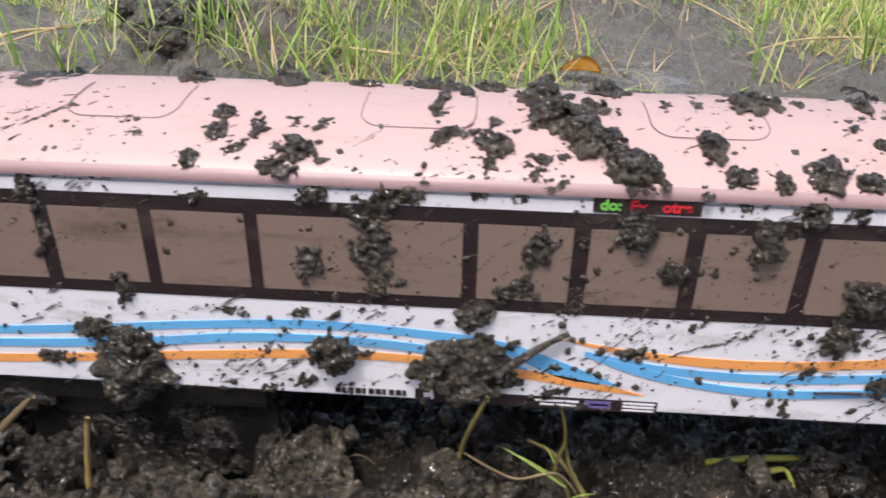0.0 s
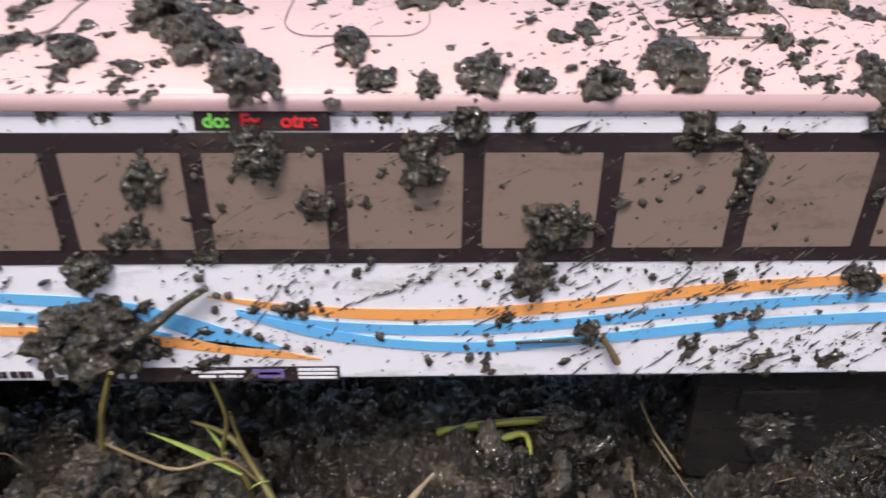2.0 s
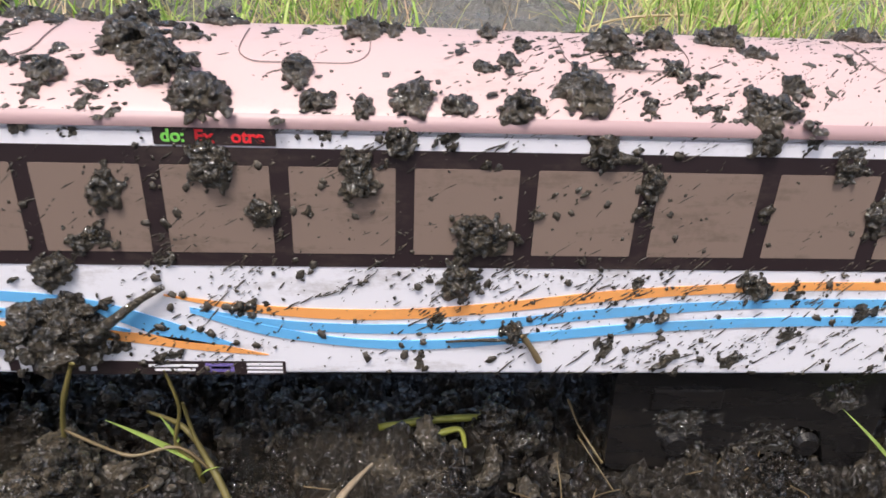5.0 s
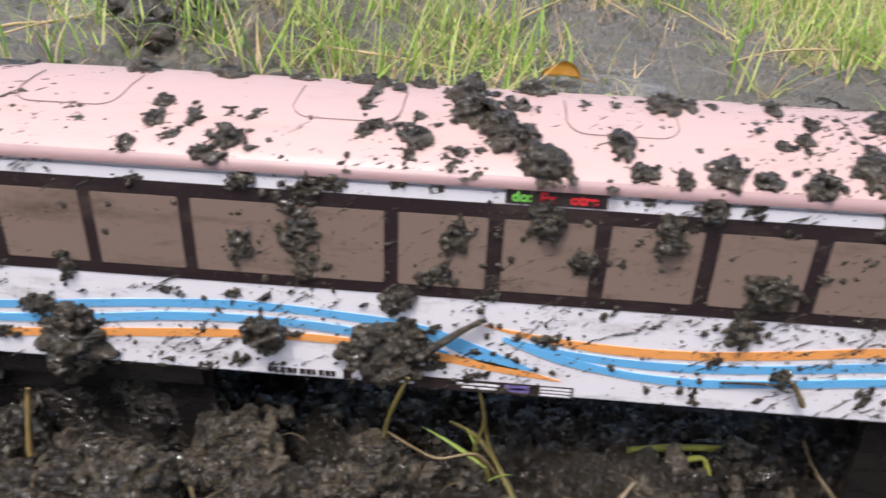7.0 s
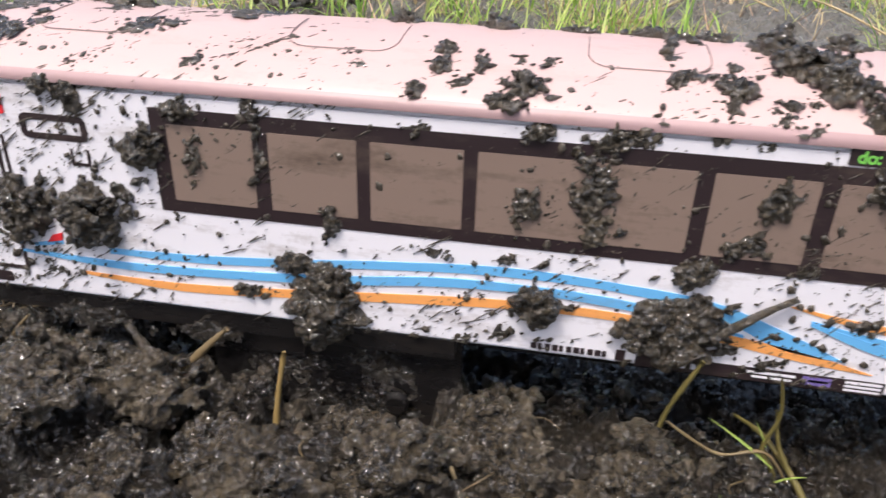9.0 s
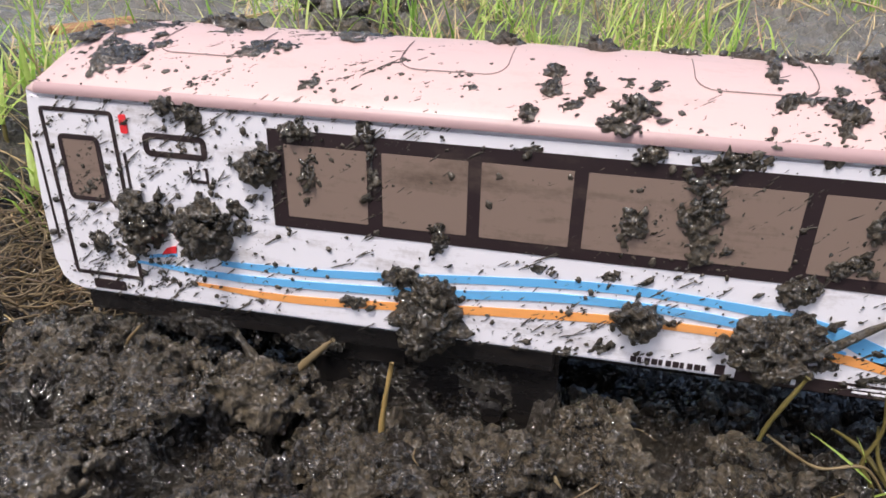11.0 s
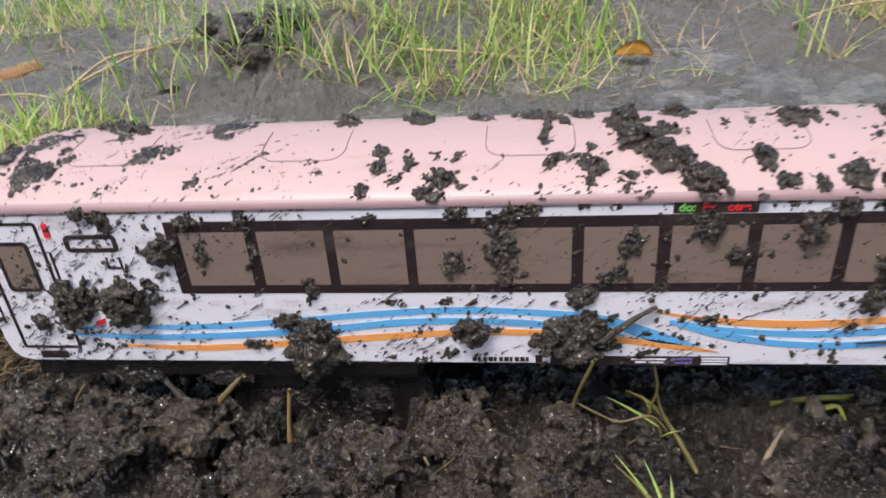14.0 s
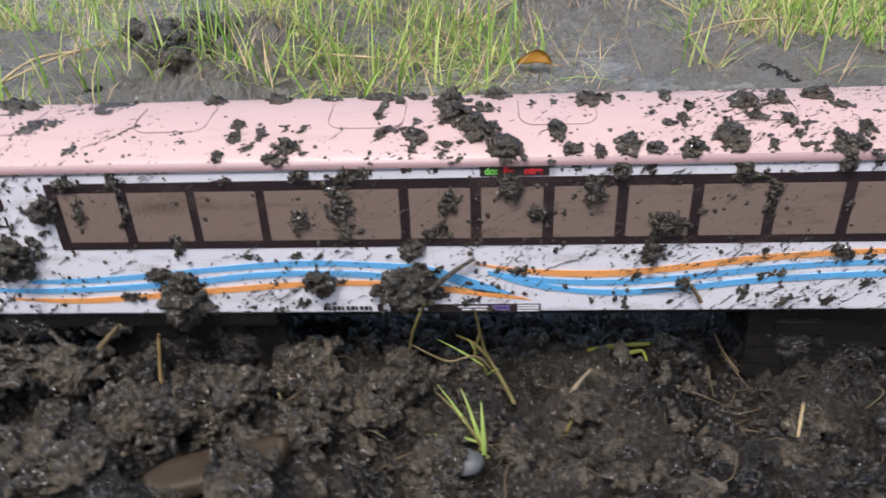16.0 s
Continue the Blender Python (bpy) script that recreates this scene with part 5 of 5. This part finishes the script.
for k, (pts, mat, thick) in enumerate((([(-0.009, 1.075), (0.044, 1.16), (0.097, 1.255), (0.259, 1.714)], M_RUNNER, 0.003), ([(-0.649, 0.854), (-0.631, 0.951), (-0.563, 1.013), (-0.52, 1.05)], M_STRAW, 0.0026),
                                       ([(-0.66, 0.87), (-0.6, 0.95), (-0.55, 1.03)], M_STRAW, 0.002), ([(-0.85, 0.75), (-0.745, 0.79), (-0.665, 0.81), (-0.6, 0.8)], M_RUNNER, 0.0018),
                                       ([(0.203, 1.515), (0.207, 1.374), (0.26, 1.294)], M_RUNNER, 0.002), ([(0.319, 1.592), (0.327, 1.307), (0.4, 1.18)], M_RUNNER, 0.0022),
                                       ([(0.34, 1.02), (0.42, 1.06), (0.52, 1.05), (0.6, 1.09)], M_RUNNER, 0.002), ([(-0.2, 0.93), (-0.1, 0.9), (-0.02, 0.94)], M_STRAW, 0.0018))):
    pts = [(a, b, max(height_at(a, b), 0.008) + (0.02 if 0 < m < len(pts) - 1 else 0.004)) for m, (a, b) in enumerate(pts)]
    stalk("grass_runner", pts, [thick, thick * 0.9, thick * 0.8, thick * 0.5][: len(pts)], mat, "pale creeping grass runner arching over wet silt", "runner", "grass runners", seed=60 + k)


def stray_straw(count, seed):
    """Bits of straw and root pressed into the churned mud."""
    rng = np.random.default_rng(seed)
    verts, faces, base = [], [], 0
    xs, ys = np.where(rng.random(count) < 0.3, rng.uniform(-0.5, -0.32, count), rng.uniform(-0.4, 0.35, count)), rng.uniform(0.13, 0.24, count)
    ys = np.where(xs < -0.32, rng.uniform(0.22, 0.42, count), ys)
    zs = ground_height(xs, ys)
    for x, y, z in zip(xs, ys, zs):
        a, n = rng.uniform(0, 6.28), rng.uniform(0.008, 0.03)
        d = np.array((math.cos(a), math.sin(a), rng.uniform(-0.1, 0.25))) * n
        bow = rng.normal(0, 0.15, 3) * n
        p = np.array((x, y, z + 0.0015))
        v, f = tube([p, p + d * 0.5 + bow, p + d], [0.00025, 0.00035, 0.0002], 5, int(rng.integers(1e6)))
        verts += v
        faces += [[i + base for i in t] for t in f]
        base += len(v)
    return tagged(new("straw_bits", mesh_from("straw_bits", verts, faces, M_TWIG, True)), "bits of dry straw and root in the mud", "straw", kind="stuff")


stray_straw(150, 51)


def root_mat(count, seed, x_range, y_range, lift, material, label):
    """A tangle of dead roots and hay on the bank at the carriage's end."""
    rng = np.random.default_rng(seed)
    xs, ys = rng.uniform(*x_range, count), rng.uniform(*y_range, count)
    verts, faces, base = [], [], 0
    for x, y, z in zip(xs, ys, ground_height(xs, ys)):
        a, n = rng.uniform(0, 6.28), rng.uniform(0.015, 0.05)
        d = np.array((math.cos(a), math.sin(a), rng.uniform(-0.05, 0.3))) * n
        p = np.array((x, y, z + 0.001 + rng.uniform(0, lift)))
        v, f = tube([p, p + d * 0.5 + rng.normal(0, 0.18, 3) * n, p + d], [0.0004, 0.0006, 0.0003], 5, int(rng.integers(1e6)))
        verts += v
        faces += [[i + base for i in t] for t in f]
        base += len(v)
    return tagged(new("root_mat", mesh_from("root_mat", verts, faces, material, True)), label, "roots", kind="stuff")


root_mat(200, 52, (-0.56, -0.325), (0.24, 0.62), 0.0, M_STRAW, "tangled dead roots and hay on the mud bank")
root_mat(420, 53, (-0.45, -0.318), (0.245, 0.36), 0.02, M_TWIG, "brown matted roots hanging beside the carriage end")
for k, (bx, by, leaves) in enumerate(((-0.43, 0.362, ((75, 0.062, 0.0085, 0.25, 0.2), (130, 0.05, 0.006, 0.6, 0.5), (200, 0.04, 0.005, 0.7, 0.4))), (-0.47, 0.39, ((150, 0.06, 0.006, 0.5, 0.6), (100, 0.05, 0.005, 0.3, 0.3), (30, 0.045, 0.005, 0.6, 0.7))), (-0.455, 0.33, ((160, 0.05, 0.005, 0.9, 0.4), (60, 0.04, 0.004, 0.5, 0.6))))):
    bz = height_at(bx, by)
    shoot("grass_shoot", [(bx, by, bz - 0.003), (bx, by + 0.001, bz + 0.008), (bx + 0.001, by + 0.002, bz + 0.016)], (0.0016, 0.0014, 0.001),
          [((bx, by, bz + 0.01), *leaf) for leaf in leaves], "bright green grass shoot on the root-matted bank", seed=70 + k)


def fallen_leaf():
    n, rows = 14, []
    bm = bmesh.new()
    for i in range(n + 1):
        u = i / n
        w = 0.017 * math.sin(math.pi * min(u * 0.96 + 0.03, 1)) ** 0.7
        lift = 0.012 * math.sin(u * 2.6) + 0.006 * u
        rows.append([bm.verts.new((0.062 * (u - 0.5), k * w / 2, lift + 0.004 * abs(k) + 0.0012 * math.sin(7 * u + k * 2))) for k in (-2, -1, 0, 1, 2)])
    for r, q in zip(rows, rows[1:]):
        for k in range(4):
            bm.faces.new((r[k], q[k], q[k + 1], r[k + 1]))
    bmesh.ops.solidify(bm, geom=bm.faces[:], thickness=0.0006)
    root = thing("fallen_leaf", "curled golden-yellow fallen leaf lying on wet mud", "leaf")
    part("blade", bm, M_LEAF, root, smooth=True)
    v, f = tube([(0.03, 0, 0.013), (0.04, 0.004, 0.012), (0.048, 0.01, 0.006)], (0.0012, 0.001, 0.0009), 6, 3)
    st = new("leaf_stalk", mesh_from("leaf_stalk", v, f, M_BARK, True))
    st.parent = root
    root.matrix_basis = pose(0.112, 0.915, height_at(0.112, 0.915) + 0.006, 25, 5, -28) @ Matrix.Scale(0.85, 4)


fallen_leaf()


def bark_piece():
    n, ring = 16, []
    bm = bmesh.new()
    for i in range(n + 1):
        u = i / n
        row = []
        for k in range(9):
            a = math.pi * (k / 8)
            r = 0.017 * (1 + 0.12 * noise.noise((u * 6, k * 0.8, 3.0)))
            row.append(bm.verts.new((0.115 * (u - 0.5) + 0.004 * noise.noise((k * 1.3, i * 0.2, 1.0)) * (1 if i in (0, n) else 0), r * math.cos(a), 0.9 * r * math.sin(a))))
        ring.append(row)
    for r, q in zip(ring, ring[1:]):
        for k in range(8):
            bm.faces.new((r[k], q[k], q[k + 1], r[k + 1]))
    bmesh.ops.recalc_face_normals(bm, faces=bm.faces[:])
    bmesh.ops.solidify(bm, geom=bm.faces[:], thickness=0.003)
    me = bpy.data.meshes.new("bark_piece")
    bm.to_mesh(me)
    bm.free()
    me.materials.append(M_BARK)
    ob = new("bark_piece", me)
    ob.matrix_basis = pose(-0.80, 0.945, height_at(-0.80, 0.945) + 0.004, 0, 0, 58)
    return tagged(ob, "curled piece of orange-brown bark on wet mud", "bark")


bark_piece()


def pebble():
    q, f = BALLS[4]
    v = q * (1 + 0.25 * (fbm(q * 1.6 + 9, 3, 0.5, 5) - 0.5))[:, None] * np.array((0.012, 0.009, 0.006))
    ob = new("pebble", mesh_from("pebble", v, f, M_STONE, True))
    ob.location = (0.026, 0.157, height_at(0.026, 0.157) + 0.003)
    return tagged(ob, "smooth grey pebble half sunk in mud", "stone")


pebble()


def husk():
    bm = bmesh.new()
    rows = []
    for i in range(13):
        u = i / 12
        w = 0.016 * math.sin(math.pi * (0.12 + 0.8 * u)) ** 0.6
        rows.append([bm.verts.new((0.07 * (u - 0.5), w * k / 3, 0.004 * math.cos(k * 0.7) + 0.003 * noise.noise((u * 5, k * 0.7, 2.0)) + 0.0012 * math.sin(9 * k))) for k in (-3, -2, -1, 0, 1, 2, 3)])
    for r, q in zip(rows, rows[1:]):
        for k in range(6):
            bm.faces.new((r[k], q[k], q[k + 1], r[k + 1]))
    bmesh.ops.solidify(bm, geom=bm.faces[:], thickness=0.0008)
    me = bpy.data.meshes.new("dry_leaf")
    bm.to_mesh(me)
    bm.free()
    me.materials.append(M_HUSK)
    me.polygons.foreach_set("use_smooth", [True] * len(me.polygons))
    ob = new("dry_leaf", me)
    ob.matrix_basis = pose(-0.09, 0.128, height_at(-0.09, 0.128) + 0.0005, -6, 0, 22)
    return tagged(ob, "crumpled brown dry leaf on the mud", "leaf")


husk()
